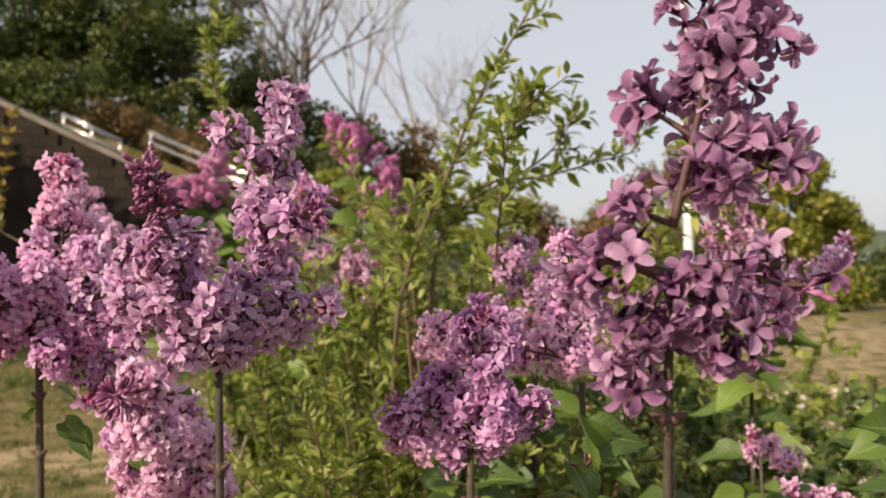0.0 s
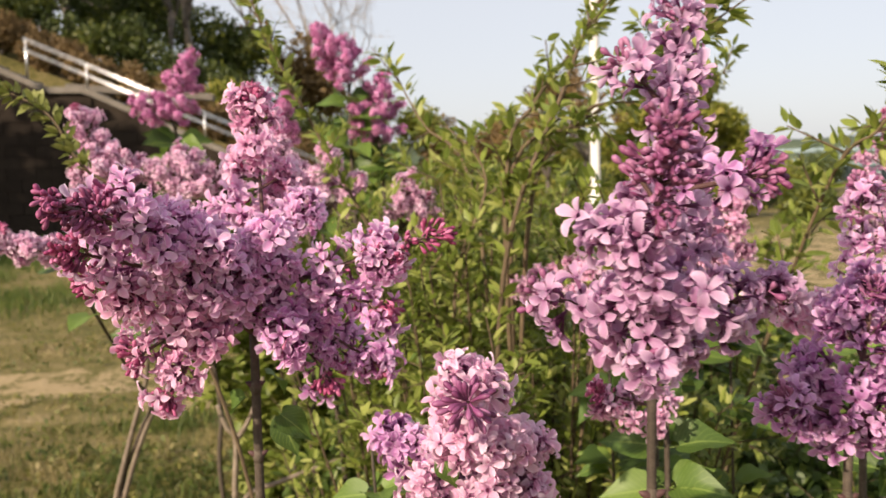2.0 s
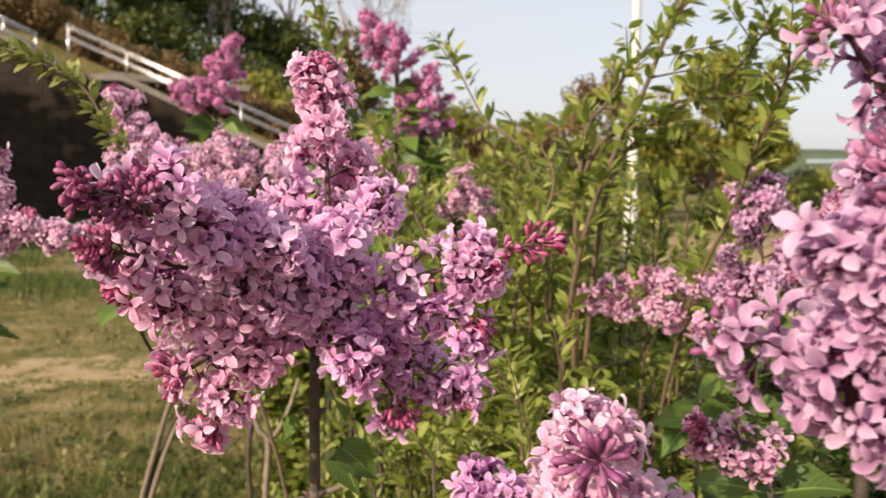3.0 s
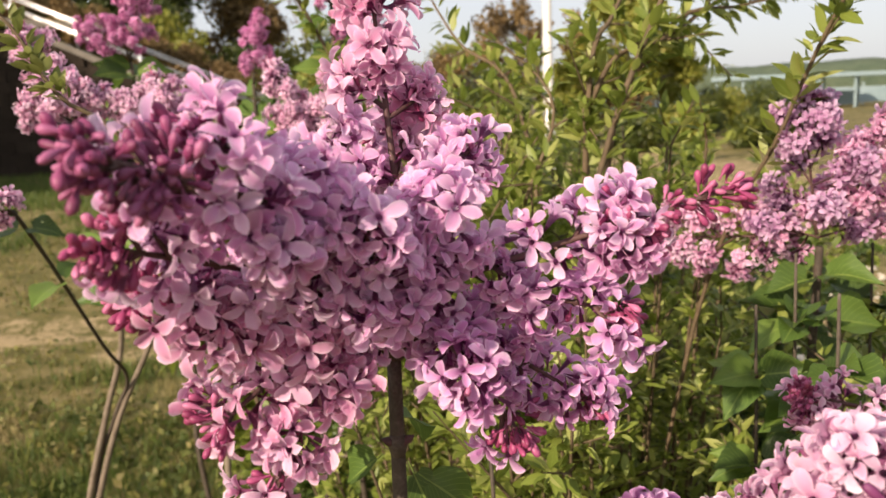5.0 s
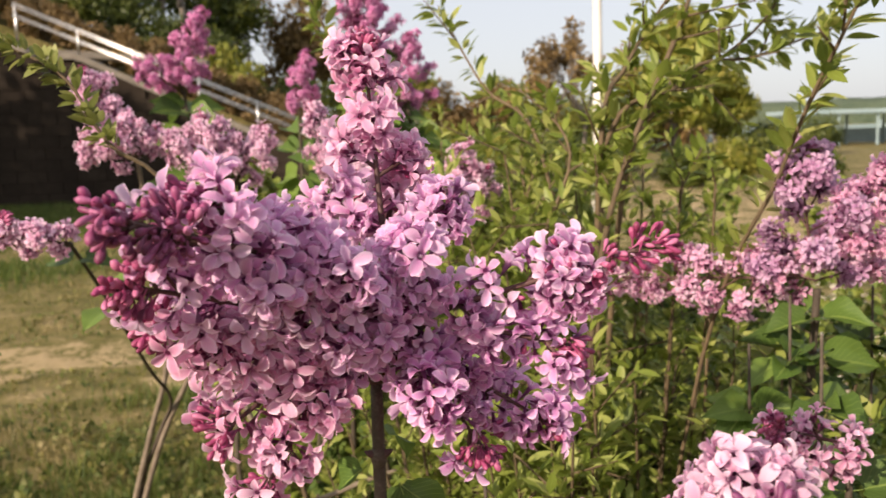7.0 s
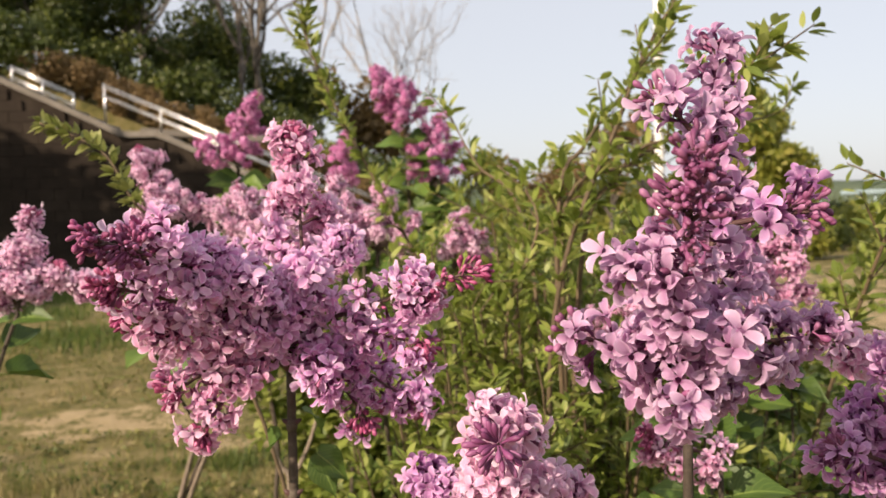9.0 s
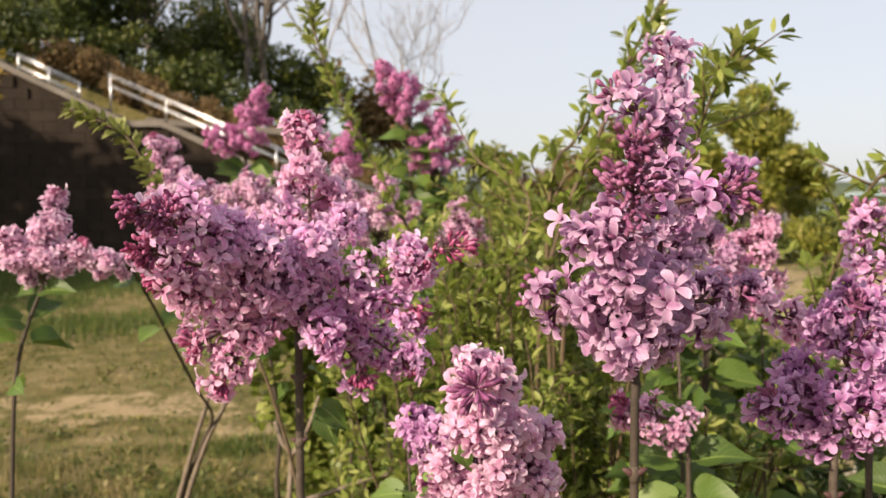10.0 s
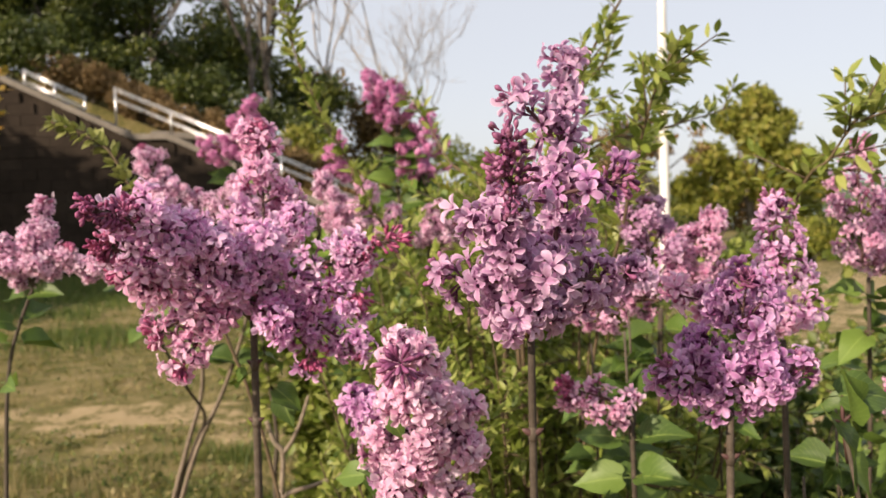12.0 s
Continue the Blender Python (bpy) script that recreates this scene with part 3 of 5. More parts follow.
for k, (x, y, w, h) in enumerate(((1.5, 36, 3.4, 4.6), (4.8, 36, 3.4, 4.7), (8.0, 38, 3.2, 4.0), (-1.8, 33, 3.0, 5.0), (12.5, 40, 3.4, 3.0), (16.5, 41, 3.4, 2.8))):
    tree("rusty_shrub", (x, y, bank(x, y) - 0.05), h * 0.6, lump(r1, 13, w * 0.55, 0.8, h * 0.12, h * 0.75, 0.8, 1.2), 5200, 0.2, RUST_LEAF if k % 2 else GARDEN_LEAF, 0.09,
         "rust-tinged rounded shrub in the distant planting", "shrub", fork=0.2, seed=40 + k)
for k, (x, y, q, z) in enumerate(((3.6, 15.5, 0.5, 0.4), (4.6, 16.5, 0.55, 0.45), (6.9, 17.5, 0.6, 0.45), (8.3, 18.5, 0.6, 0.5), (2.2, 18, 0.6, 0.5), (1.2, 20.5, 0.6, 0.5), (9.3, 17, 0.55, 0.4), (4.2, 25, 0.8, 0.6), (6.2, 21, 0.7, 0.55), (7.4, 24, 0.8, 0.7), (10.2, 21.5, 0.7, 0.5), (3.2, 29, 1.0, 0.9), (5.6, 30, 1.0, 0.9), (11.8, 23.5, 0.7, 0.6), (12.8, 26, 0.72, 0.75), (14.4, 28, 0.8, 0.7), (7.0, 27, 0.9, 0.6), (9.4, 30, 0.9, 0.7), (17.5, 31, 1.0, 0.8), (5.0, 23, 0.7, 0.5))):
    r = random.Random(60 + k)
    tree("clipped_bush", (x, y, 0), z, [((0, 0, z), q), ((0.3, 0.1, z * 0.8), q * 0.8), ((-0.3, 0, z * 0.7), q * 0.75)], 2600, 0.11, GARDEN_LEAF if k % 2 else TREE_LEAF, 0.06,
         "low clipped round green bush on the lawn", "bush", fork=0.2, seed=70 + k)
# brown hedge that climbs the bank behind the stairs
for k in range(13):
    x = -9.2 + 0.72 * k
    y = 22.9
    tree("brown_hedge_shrub", (x, y, bank(x, y) - 0.05), 0.5, lump(random.Random(90 + k), 9, 0.5, 0.4, 0.25, 0.80, 0.33, 0.45), 4200, 0.075, RUST_LEAF, 0.04,
         "brown-leaved hedge shrub climbing the bank", "hedge", fork=0.2, seed=95 + k)
for k, (x, y) in enumerate(((-7.2, 24.6), (-5.0, 25.2), (-3.2, 24.4), (-1.4, 25.5), (0.6, 26.5))):
    tree("bank_shrub", (x, y, bank(x, y) - 0.05), 0.9, lump(random.Random(110 + k), 6, 0.8, 0.5, 0.4, 1.3, 0.4, 0.7), 2400, 0.14, GARDEN_LEAF if k in (2, 4) else TREE_LEAF, 0.05,
         "green shrub on the bank behind the stairs", "shrub", fork=0.2, seed=120 + k)


for k, (x, y, w, h) in enumerate(((-13.2, 23.0, 1.0, 1.3), (-11.6, 22.6, 0.9, 1.2), (-10.2, 22.9, 0.9, 1.3), (-11.0, 25.0, 1.4, 2.4), (-8.6, 25.4, 1.4, 2.3), (-6.4, 26.4, 1.3, 2.2), (-4.0, 27.0, 1.3, 2.0), (-13.4, 25.4, 1.4, 2.6))):
    tree("bank_shrub", (x, y, bank(x, y) - 0.05), h * 0.7, lump(random.Random(150 + k), 8, w, 0.6, h * 0.2, h * 0.85, 0.5, 0.85), 3600, 0.13, TREE_LEAF, 0.06,
         "dense dark green shrub shading the top of the bank", "shrub", fork=0.2, seed=160 + k)


def bare_tree(foot, height, spread, radius, seed, label, levels=4, leaves=None, bark=BARK):
    """A leafless tree: limbs that fork again and again."""
    r = random.Random(seed)
    t = anchor("bare_tree", foot, label, "tree")
    soup, twigs, ends = Soup(), Soup(), []

    def grow(p, d, length, rad, level):
        mid = p + d * length * 0.5 + rand_dir(r) * length * 0.05
        q = p + d * length + rand_dir(r) * length * 0.08
        (soup if level < 2 else twigs).add(*tube(bend([p, mid, q], 2), [rad, rad * 0.9, rad * 0.82, rad * 0.75, rad * 0.66], 7 if level < 2 else 4))
        if level == levels:
            ends.append(q)
            return
        for k in range(r.choice((2, 3, 3)) if level else 4):
            e = (d * 0.9 + rand_dir(r, 0.35) * spread).normalized()
            grow(p.lerp(q, r.uniform(0.55, 1.0)) if k else q, e, length * r.uniform(0.55, 0.8), rad * 0.6, level + 1)
    grow(Vector((0, 0, -0.1)), Vector((r.uniform(-0.06, 0.06), 0, 1)).normalized(), height * 0.36, radius, 0)
    part("trunk", soup.mesh("trunk", bark), t)
    tagged(part("branchwork", twigs.mesh("branchwork", bark), t), kind="stuff")
    if leaves:
        part("crown", crown(r, [(e, 0.22) for e in ends], leaves, 0.10, RUST_LEAF), t, "sparse orange-brown young leaves")
    return t


bare_tree((-4.6, 27.5, bank(-4.6, 27.5)), 8.5, 0.55, 0.13, 5, "tall leafless grey tree on the bank")
bare_tree((-5.6, 28.5, bank(-5.6, 28.5)), 8.0, 0.5, 0.12, 6, "tall leafless grey tree on the bank")
# far bare trees; distance haze is painted into their bark colour
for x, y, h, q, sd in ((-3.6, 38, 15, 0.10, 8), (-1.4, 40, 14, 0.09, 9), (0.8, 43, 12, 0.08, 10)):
    bare_tree((x, y, bank(x, y)), h, 0.55, q, sd, "tall leafless tree behind the flowering shrubs, haze put into its pale bark", 5, bark=HAZED_BARK)
bare_tree((4.0, 18, 0), 3.9, 0.7, 0.06, 12, "slender young tree with sparse orange-brown leaf tufts", 3, 1500)
bare_tree((5.3, 19.5, 0), 4.4, 0.7, 0.06, 14, "slender young tree with sparse orange-brown leaf tufts", 3, 1900)


# ---- grass ----
def build_grass():
    r = random.Random(5)
    v, f = [], []
    def blade(x, y, h, w):
        a = r.uniform(0, 6.28)
        lx, ly = r.uniform(-0.5, 0.5) * h, r.uniform(-0.5, 0.5) * h
        dx, dy = math.cos(a) * w, math.sin(a) * w
        z = bank(x, y)
        n = len(v)
        v.extend([(x - dx, y - dy, z - 0.005), (x + dx, y + dy, z - 0.005), (x + dx * 0.7 + lx * 0.4, y + dy * 0.7 + ly * 0.4, z + h * 0.6), (x - dx * 0.7 + lx * 0.4, y - dy * 0.7 + ly * 0.4, z + h * 0.6), (x + lx, y + ly, z + h)])
        f.extend([(n, n + 1, n + 2, n + 3), (n + 3, n + 2, n + 4)])
    for k in range(34000):
        y = 1.6 + 13 * r.random() ** 1.35
        x = r.uniform(-0.72 * y - 0.6, 0.12 * y + 0.3)
        thick = noise.noise((x * 1.3, y * 1.3, 2)) + 1.1 * noise.noise((x * 4.5, y * 4.5, 7)) + 0.1
        bare = max(1 - ((x + 2.05) / 1.05) ** 2 - ((y - 5.6) / 0.42) ** 2, 1 - ((x + 3.2) / 0.6) ** 2 - ((y - 4.95) / 0.26) ** 2, 1 - ((x + 0.9) / 0.5) ** 2 - ((y - 5.0) / 0.16) ** 2)
        lush = 0.5 if y < 4.3 else 0
        if thick + lush < r.uniform(-0.1, 0.7) or bare + 1.1 * noise.noise((x * 3, y * 3, 4)) > r.uniform(-0.3, 0.3):
            continue
        for j in range(5 if y < 7 else 4):
            blade(x + r.gauss(0, 0.03), y + r.gauss(0, 0.03), r.uniform(0.012, 0.035) + max(thick - 0.35, 0) * r.uniform(0.02, 0.09) + lush * r.uniform(0.0, 0.09), 0.0009 + 0.00020 * y)
    ob = tagged(new("grass", mesh_of("grass", v, f, GRASS)), "short uneven grass, half green and half dry", "grass", kind="stuff")


build_grass()


def build_lush_and_shade_grass():
    """Taller, greener tufts on the near edge of the lawn, and dark ones by the wall that stand in for shade."""
    r = random.Random(15)
    v, f = [], []
    for k in range(2600):
        y = r.uniform(1.5, 4.7)
        x = r.gauss(-0.37 * y - 0.15, 0.22 * y)
        if noise.noise((x * 1.6, y * 1.6, 11)) < r.uniform(-0.25, 0.2) + (y - 3.6) * 0.15 + max(0, 2.6 - y) * 0.5 + max(0, x + 0.2) * 0.6:
            continue
        for j in range(14):
            px, py, h, w, a = x + r.gauss(0, 0.035), y + r.gauss(0, 0.035), r.uniform(0.03, 0.13), r.uniform(0.0012, 0.0024), r.uniform(0, 6.28)
            dx, dy, lx, ly = math.cos(a) * w, math.sin(a) * w, r.uniform(-0.45, 0.45) * h, r.uniform(-0.45, 0.45) * h
            z, n = bank(px, py) - 0.004, len(v)
            v.extend([(px - dx, py - dy, z), (px + dx, py + dy, z), (px + dx * 0.8 + lx * 0.4, py + dy * 0.8 + ly * 0.4, z + h * 0.6), (px - dx * 0.8 + lx * 0.4, py - dy * 0.8 + ly * 0.4, z + h * 0.6), (px + lx, py + ly, z + h * 0.95)])
            f.extend([(n, n + 1, n + 2, n + 3), (n + 3, n + 2, n + 4)])
    # tall dark grass between the lawn and the wall, in place of the shadow there
    for k in range(9000):
        y = r.uniform(8.0, 19.2)
        x = r.uniform(-0.72 * y - 0.3, -0.10 * y)
        if noise.noise((x * 0.7, y * 0.7, 12)) + (y - 11) * 0.12 < r.uniform(-0.3, 0.3):
            continue
        for j in range(7):
            px, py, h, w, a = x + r.gauss(0, 0.06), y + r.gauss(0, 0.06), r.uniform(0.05, 0.16), r.uniform(0.003, 0.006), r.uniform(0, 6.28)
            dx, dy, lx, ly = math.cos(a) * w, math.sin(a) * w, r.uniform(-0.4, 0.4) * h, r.uniform(-0.4, 0.4) * h
            z, n = bank(px, py) - 0.004, len(v)
            v.extend([(px - dx, py - dy, z), (px + dx, py + dy, z), (px + dx * 0.8 + lx * 0.4, py + dy * 0.8 + ly * 0.4, z + h * 0.6), (px - dx * 0.8 + lx * 0.4, py - dy * 0.8 + ly * 0.4, z + h * 0.6), (px + lx, py + ly, z + h * 0.95)])
            f.extend([(n, n + 1, n + 2, n + 3), (n + 3, n + 2, n + 4)])
    tagged(new("lush_grass", mesh_of("lush_grass", v, f, LUSH_AND_SHADE_GRASS)), "taller fresh green grass tufts on the lawn's edge, and dark tufts by the wall standing in for shade", "grass", kind="stuff")


build_lush_and_shade_grass()


def build_weeds():
    """Small broad-leaved weeds in uneven clumps all over the lawn, thicker and taller towards the near edge."""
    r = random.Random(16)
    soup = Soup()
    for k in range(15000):
        y = 1.3 + 10.4 * r.random() ** 1.35
        x = r.uniform(-0.72 * y - 0.4, 0.1 * y + 0.2)
        near = max(0, 4.4 - y) / 2
        thick = noise.noise((x * 5, y * 5, 21)) + 0.6 * noise.noise((x * 13, y * 13, 3)) + 0.5 * noise.noise((x * 1.2, y * 1.2, 8)) + near * 0.5 - max(0, 2.7 - y) * 0.8
        bare = max(1 - ((x + 2.05) / 1.05) ** 2 - ((y - 5.6) / 0.42) ** 2, 1 - ((x + 3.2) / 0.6) ** 2 - ((y - 4.95) / 0.26) ** 2, 0)
        if thick < 0.05 + bare * 0.7:
            continue
        z = bank(x, y)
        for j in range(5):
            d = rand_dir(r, 0.7)
            h = r.uniform(0, 0.03) * (1 + thick) + near * r.uniform(0, 0.07)
            soup.put(FAR_LEAF, aim_leaf(Vector((x + r.gauss(0, 0.02), y + r.gauss(0, 0.02), z + h)), d, rand_dir(r, 0.8), r.uniform(0.012, 0.035) * (1 + 0.4 * near)))
    tagged(new("lawn_weeds", soup.mesh("lawn_weeds", WEED)), "low broad-leaved weeds growing in clumps through the lawn", "weeds", kind="stuff")


build_weeds()


# ---- lilac: flowers ----
def floret_template(r, opened, fine=True):
    """One flower along +z: a narrow tube and four lobes; opened: 1 flat, 0 half shut."""
    v, u, f = [(0, 0, 0)], [(0.5, 0.0)], []
    tube_len, tr = 0.0094, 0.0012
    for k in range(8):
        a = 2 * math.pi * (k - 0.5) / 8
        v.append((tr * math.cos(a), tr * math.sin(a), tube_len))
        u.append((0.5, 0.12))
        f.append((0, 1 + k, 1 + (k + 1) % 8))
    prof = [(0.2, 0.60), (0.45, 0.97), (0.68, 0.96), (0.87, 0.62), (1.0, 0.10)] if fine else [(0.6, 1.0), (1.0, 0.2)]
    for p in range(4):
        a = 2 * math.pi * (2 * p + 0.5) / 8 + r.uniform(-0.12, 0.12)
        lift = radians(4 + 70 * (1 - opened)) + r.uniform(-0.5, 0.5)
        length, half = 0.0073 * r.uniform(0.76, 1.12), 0.00222 * r.uniform(0.8, 1.15)
        row = [1 + 2 * p, 1 + (2 * p + 1) % 8, 1 + (2 * p + 2) % 8]
        twist, fold, hook = r.uniform(-0.9, 0.9), r.uniform(0.7, 2.3), r.uniform(-0.8, 1.5)
        for s, wd in prof:
            ids = []
            for q in (-1, 0, 1):
                d = tr * 0.6 + length * s
                curl = lift * (1 - s * 0.9) - 0.25 * s * opened
                x, z = d * math.cos(curl * 0.8), tube_len + length * s * math.sin(lift * (1.15 - 0.75 * s)) - 0.0004
                y = q * half * wd
                z += abs(q) * half * wd * (0.62 - 0.2 * s) * fold + q * twist * half * s * 0.6 + hook * length * 0.42 * max(s - 0.45, 0)
                ids.append(len(v))
                v.append((x * math.cos(a) - y * math.sin(a), x * math.sin(a) + y * math.cos(a), z))
                u.append((0.5 + q * 0.5, 0.12 + 0.88 * s))
            for q in (0, 1):
                f.append((row[q], row[q + 1], ids[q + 1], ids[q]))
            row = ids
    return np.array(v), f, np.array(u)


def bud_template(r, slim=1.0):
    prof = [(0.0, 0.0005), (0.003, 0.0006), (0.0045, 0.0011), (0.0062, 0.0017 * slim), (0.0082, 0.0019 * slim), (0.0098, 0.0014 * slim), (0.0106, 0.0004)]
    bow = r.uniform(-0.0012, 0.0012)
    return tube([(bow * math.sin(z * 220), 0, z) for z, q in prof], [q for z, q in prof], 6, False)


fr = random.Random(21)
FLORETS = [floret_template(fr, o) for o in (0.95, 0.74, 0.6, 0.46, 0.36, 0.26, 0.85, 0.54)]
FAR_FLORETS = [floret_template(fr, o, False) for o in (1.0, 0.9, 0.7, 0.5)]
BUDS = [bud_template(fr, s) for s in (1.0, 0.85, 1.15)]
CACHE = {}


def shared(kind, k, tint, skin):
    key = (kind, k, tint if kind == "floret" else skin.name)
    if key not in CACHE:
        v, f, u = (FLORETS if kind == "floret" else BUDS)[k]
        CACHE[key] = mesh_of(kind, v, f, PETAL[tint] if kind == "floret" else skin, u)
    return CACHE[key]


def panicle(shoot, base, tip, R, n, tint="pink", buds=0.85, singles=0, seed=0, blunt=0.5, bow=0.0, open_from=0.0, far=False, droop=0.0, gap=None, skin=BUD, shut=0.3):
    """A flower head from base to tip, R in radius: a bent stalk with side stalks, each bearing a small fan of flowers, and buds past
    the share of its length that buds names. singles: how many flowers, the ones furthest forward, stay pieces of their own."""
    r = random.Random(1000 + seed)
    base, tip = Vector(base), Vector(tip)
    ax = tip - base
    L = ax.length
    d0 = ax.normalized()
    side = d0.cross(Vector((0, 1, 0.1))).normalized()
    line = bend([base, base.lerp(tip, 0.5) + side * bow, tip], 5)
    e1, e2 = side, d0.cross(side).normalized()
    stalk = Soup()
    stalk.add(*tube(line, [0.0013 - 0.0008 * k / (len(line) - 1) for k in range(len(line))], 6))
    flowers = []
    # side stalks stand in crossed pairs; each bears its own loose bunch
    pairs = max(4, int(L / (0.0088 if far else 0.0104)))
    stalks = []
    for g in range(pairs):
        for s in (0, 1):
            t = min(max(open_from + (1 - open_from) * (g + 0.5 + r.uniform(-0.3, 0.3)) / pairs, 0), 1)
            if gap and gap[0] < t < gap[1]:
                continue
            w = min(1, 0.6 + t * 2.6) * (1 - t ** (1.25 + 0.9 * blunt)) ** 0.8 + 0.16
            stalks.append((t, g * 1.57 + s * 3.14 + r.uniform(-0.55, 0.55), R * w * r.uniform(0.7, 1.15)))
    stalks += [(0.985, r.uniform(0, 6.3), 0.014) for k in range(3)]
    if 0.3 < buds < 0.93 and not far:        # short stalks of buds crowd the last stretch
        for g in range(int((1 - buds) * L / 0.0017)):
            t = buds - 0.06 + (1.02 - buds) * r.random()
            stalks.append((t, r.uniform(0, 6.28), (0.0168 - 0.005 * max(t - buds, 0) / (1 - buds)) * r.uniform(0.8, 1.15)))
    total = sum(q for t, a, q in stalks)
    for t, a, full in stalks:
        x = t * (len(line) - 1)
        i = min(int(x), len(line) - 2)
        c = line[i].lerp(line[i + 1], x - i)
        rad = e1 * math.cos(a) + e2 * math.sin(a)
        shy = min(max((t - buds) / (1 - buds), 0), 1) if 0 < buds < 1 else 0
        way = (rad * (1 - 0.3 * shy) + d0 * (0.1 + 0.75 * t + 0.35 * shy) + rand_dir(r) * 0.25 * (1 - 0.5 * shy) + Vector((0, 0, -droop * (1 - shy)))).normalized()
        reach = max(full - 0.0105, 0.0012)
        hub = c + way * reach
        v, f, u = tube(bend([c - d0 * min(reach * 0.4, 0.006), hub], 2), [0.0009, 0.0008, 0.0006], 4, False)
        ring = min(round(x), len(line) - 1) * 6
        stalk.f.append((ring, stalk.n, stalk.n + 1))      # the joint with the main stalk
        stalk.add(v, f, u)
        bunch = max(3 if shy > 0 and not far else 2, round(1.55 * n * full / total + r.uniform(-1, 1)))
        for k in range(bunch):
            u = 1 - (0.62 if far else 0.5) * (k / bunch) ** 1.5
            d = (way * (0.35 + 0.65 * u) + rand_dir(r) * (1.35 if t < buds else 0.55) + rad * 0.25 + Vector((0, 0, -droop * 0.6))).normalized()
            p = c.lerp(hub, u) + rand_dir(r) * 0.003
            bud = t > buds + r.uniform(-0.08, 0.08) or r.random() < 0.04
            half = r.random() < (0.75 if t > buds - 0.3 else shut)
            flowers.append((p, d, r.uniform(0, 6.28), r.uniform(0.62, 0.88) * (0.74 if bud else 1), bud, r.choice((3, 4, 5)) if half else r.randrange(8)))
    me = stalk.mesh("panicle", GREEN_STEM)
    head = part("panicle", me, shoot, m=under(shoot))
    # those that stand furthest towards the path are pieces of their own
    flowers.sort(key=lambda q: q[0].y + 0.012 * q[1].y)
    for p, d, spin, size, bud, k in flowers[:singles]:
        kind = "bud" if bud else "floret"
        part(kind, shared(kind, k % 3 if bud else k, tint, skin), head, m=aim(p, d, spin, size))
    rest, rest_buds = Soup(), Soup()
    for p, d, spin, size, bud, k in flowers[singles:]:
        if bud:
            rest_buds.put(BUDS[k % 3], aim(p, d, spin, size))
        else:
            rest.put(FAR_FLORETS[k % 4] if far else FLORETS[k], aim(p, d, spin, size))
    if rest.n:
        tagged(part("floret_mass", rest.mesh("floret_mass", PETAL[tint]), head), kind="stuff")
    if rest_buds.n:
        tagged(part("bud_mass", rest_buds.mesh("bud_mass", skin), head), kind="stuff")
    return head


def heart_leaf(curl, fold, wave):
    """A lilac leaf along +y, one long: heart-shaped base, drawn-out tip, folded at the midrib."""
    prof = [(-0.04, 0.16), (0.02, 0.26), (0.12, 0.36), (0.28, 0.405), (0.46, 0.36), (0.64, 0.25), (0.82, 0.11), (1.0, 0.006)]
    v, u, f = [], [], []
    for y, w in prof:
        for q in (-1, -0.5, 0, 0.5, 1):
            back = -0.07 * (abs(q) ** 2) if y < 0.05 else 0
            v.append((q * w, y + back, -curl * y * y + fold * abs(q) * w + wave * math.sin(11 * y + 3 * q) * abs(q)))
            u.append((0.5 + 0.5 * q, max(y, 0)))
    for k in range(len(prof) - 1):
        for q in range(4):
            a = k * 5 + q
            f.append((a, a + 1, a + 6, a + 5))
    n = len(v)
    tv, tf, tu = tube([(0, -0.28, 0.03), (0, -0.12, 0.0), (0, 0.02, -0.003)], [0.012, 0.011, 0.009], 5, False)
    return np.concatenate([np.array(v), tv]), f + [tuple(i + n for i in q) for q in tf], np.concatenate([np.array(u), tu * 0 + 0.5])


HEART = [mesh_of("leaf", *h[:2], LILAC_LEAF, h[2]) for h in (heart_leaf(0.24, 0.34, 0.03), heart_leaf(0.42, 0.62, 0.05), heart_leaf(0.10, 0.85, 0.04), heart_leaf(0.55, 0.25, 0.06))]
leaf_pick = random.Random(4)


def lilac_leaf(shoot, place, way, up, size):
    part("leaf", HEART[leaf_pick.randrange(4)], shoot, m=under(shoot, aim_leaf(place, way, up, size)))


def leaf_pairs(shoot, line, n, size, seed, start=0.2, end=0.95, face=0.0):
    r = random.Random(seed)
    for k in range(n):
        t = start + (end - start) * (k + 0.5) / n
        p = line[int(t * (len(line) - 1))]
        a = r.uniform(0, 3.14)
        for s in (0, math.pi):
            d = Vector((math.cos(a + s), math.sin(a + s), r.uniform(-0.25, 0.45))).normalized()
            sz = size * r.uniform(0.7, 1.15)
            lilac_leaf(shoot, p + d * 0.28 * sz, d, Vector((-0.2 * abs(face), face, 1)) + rand_dir(r) * 0.5, sz)


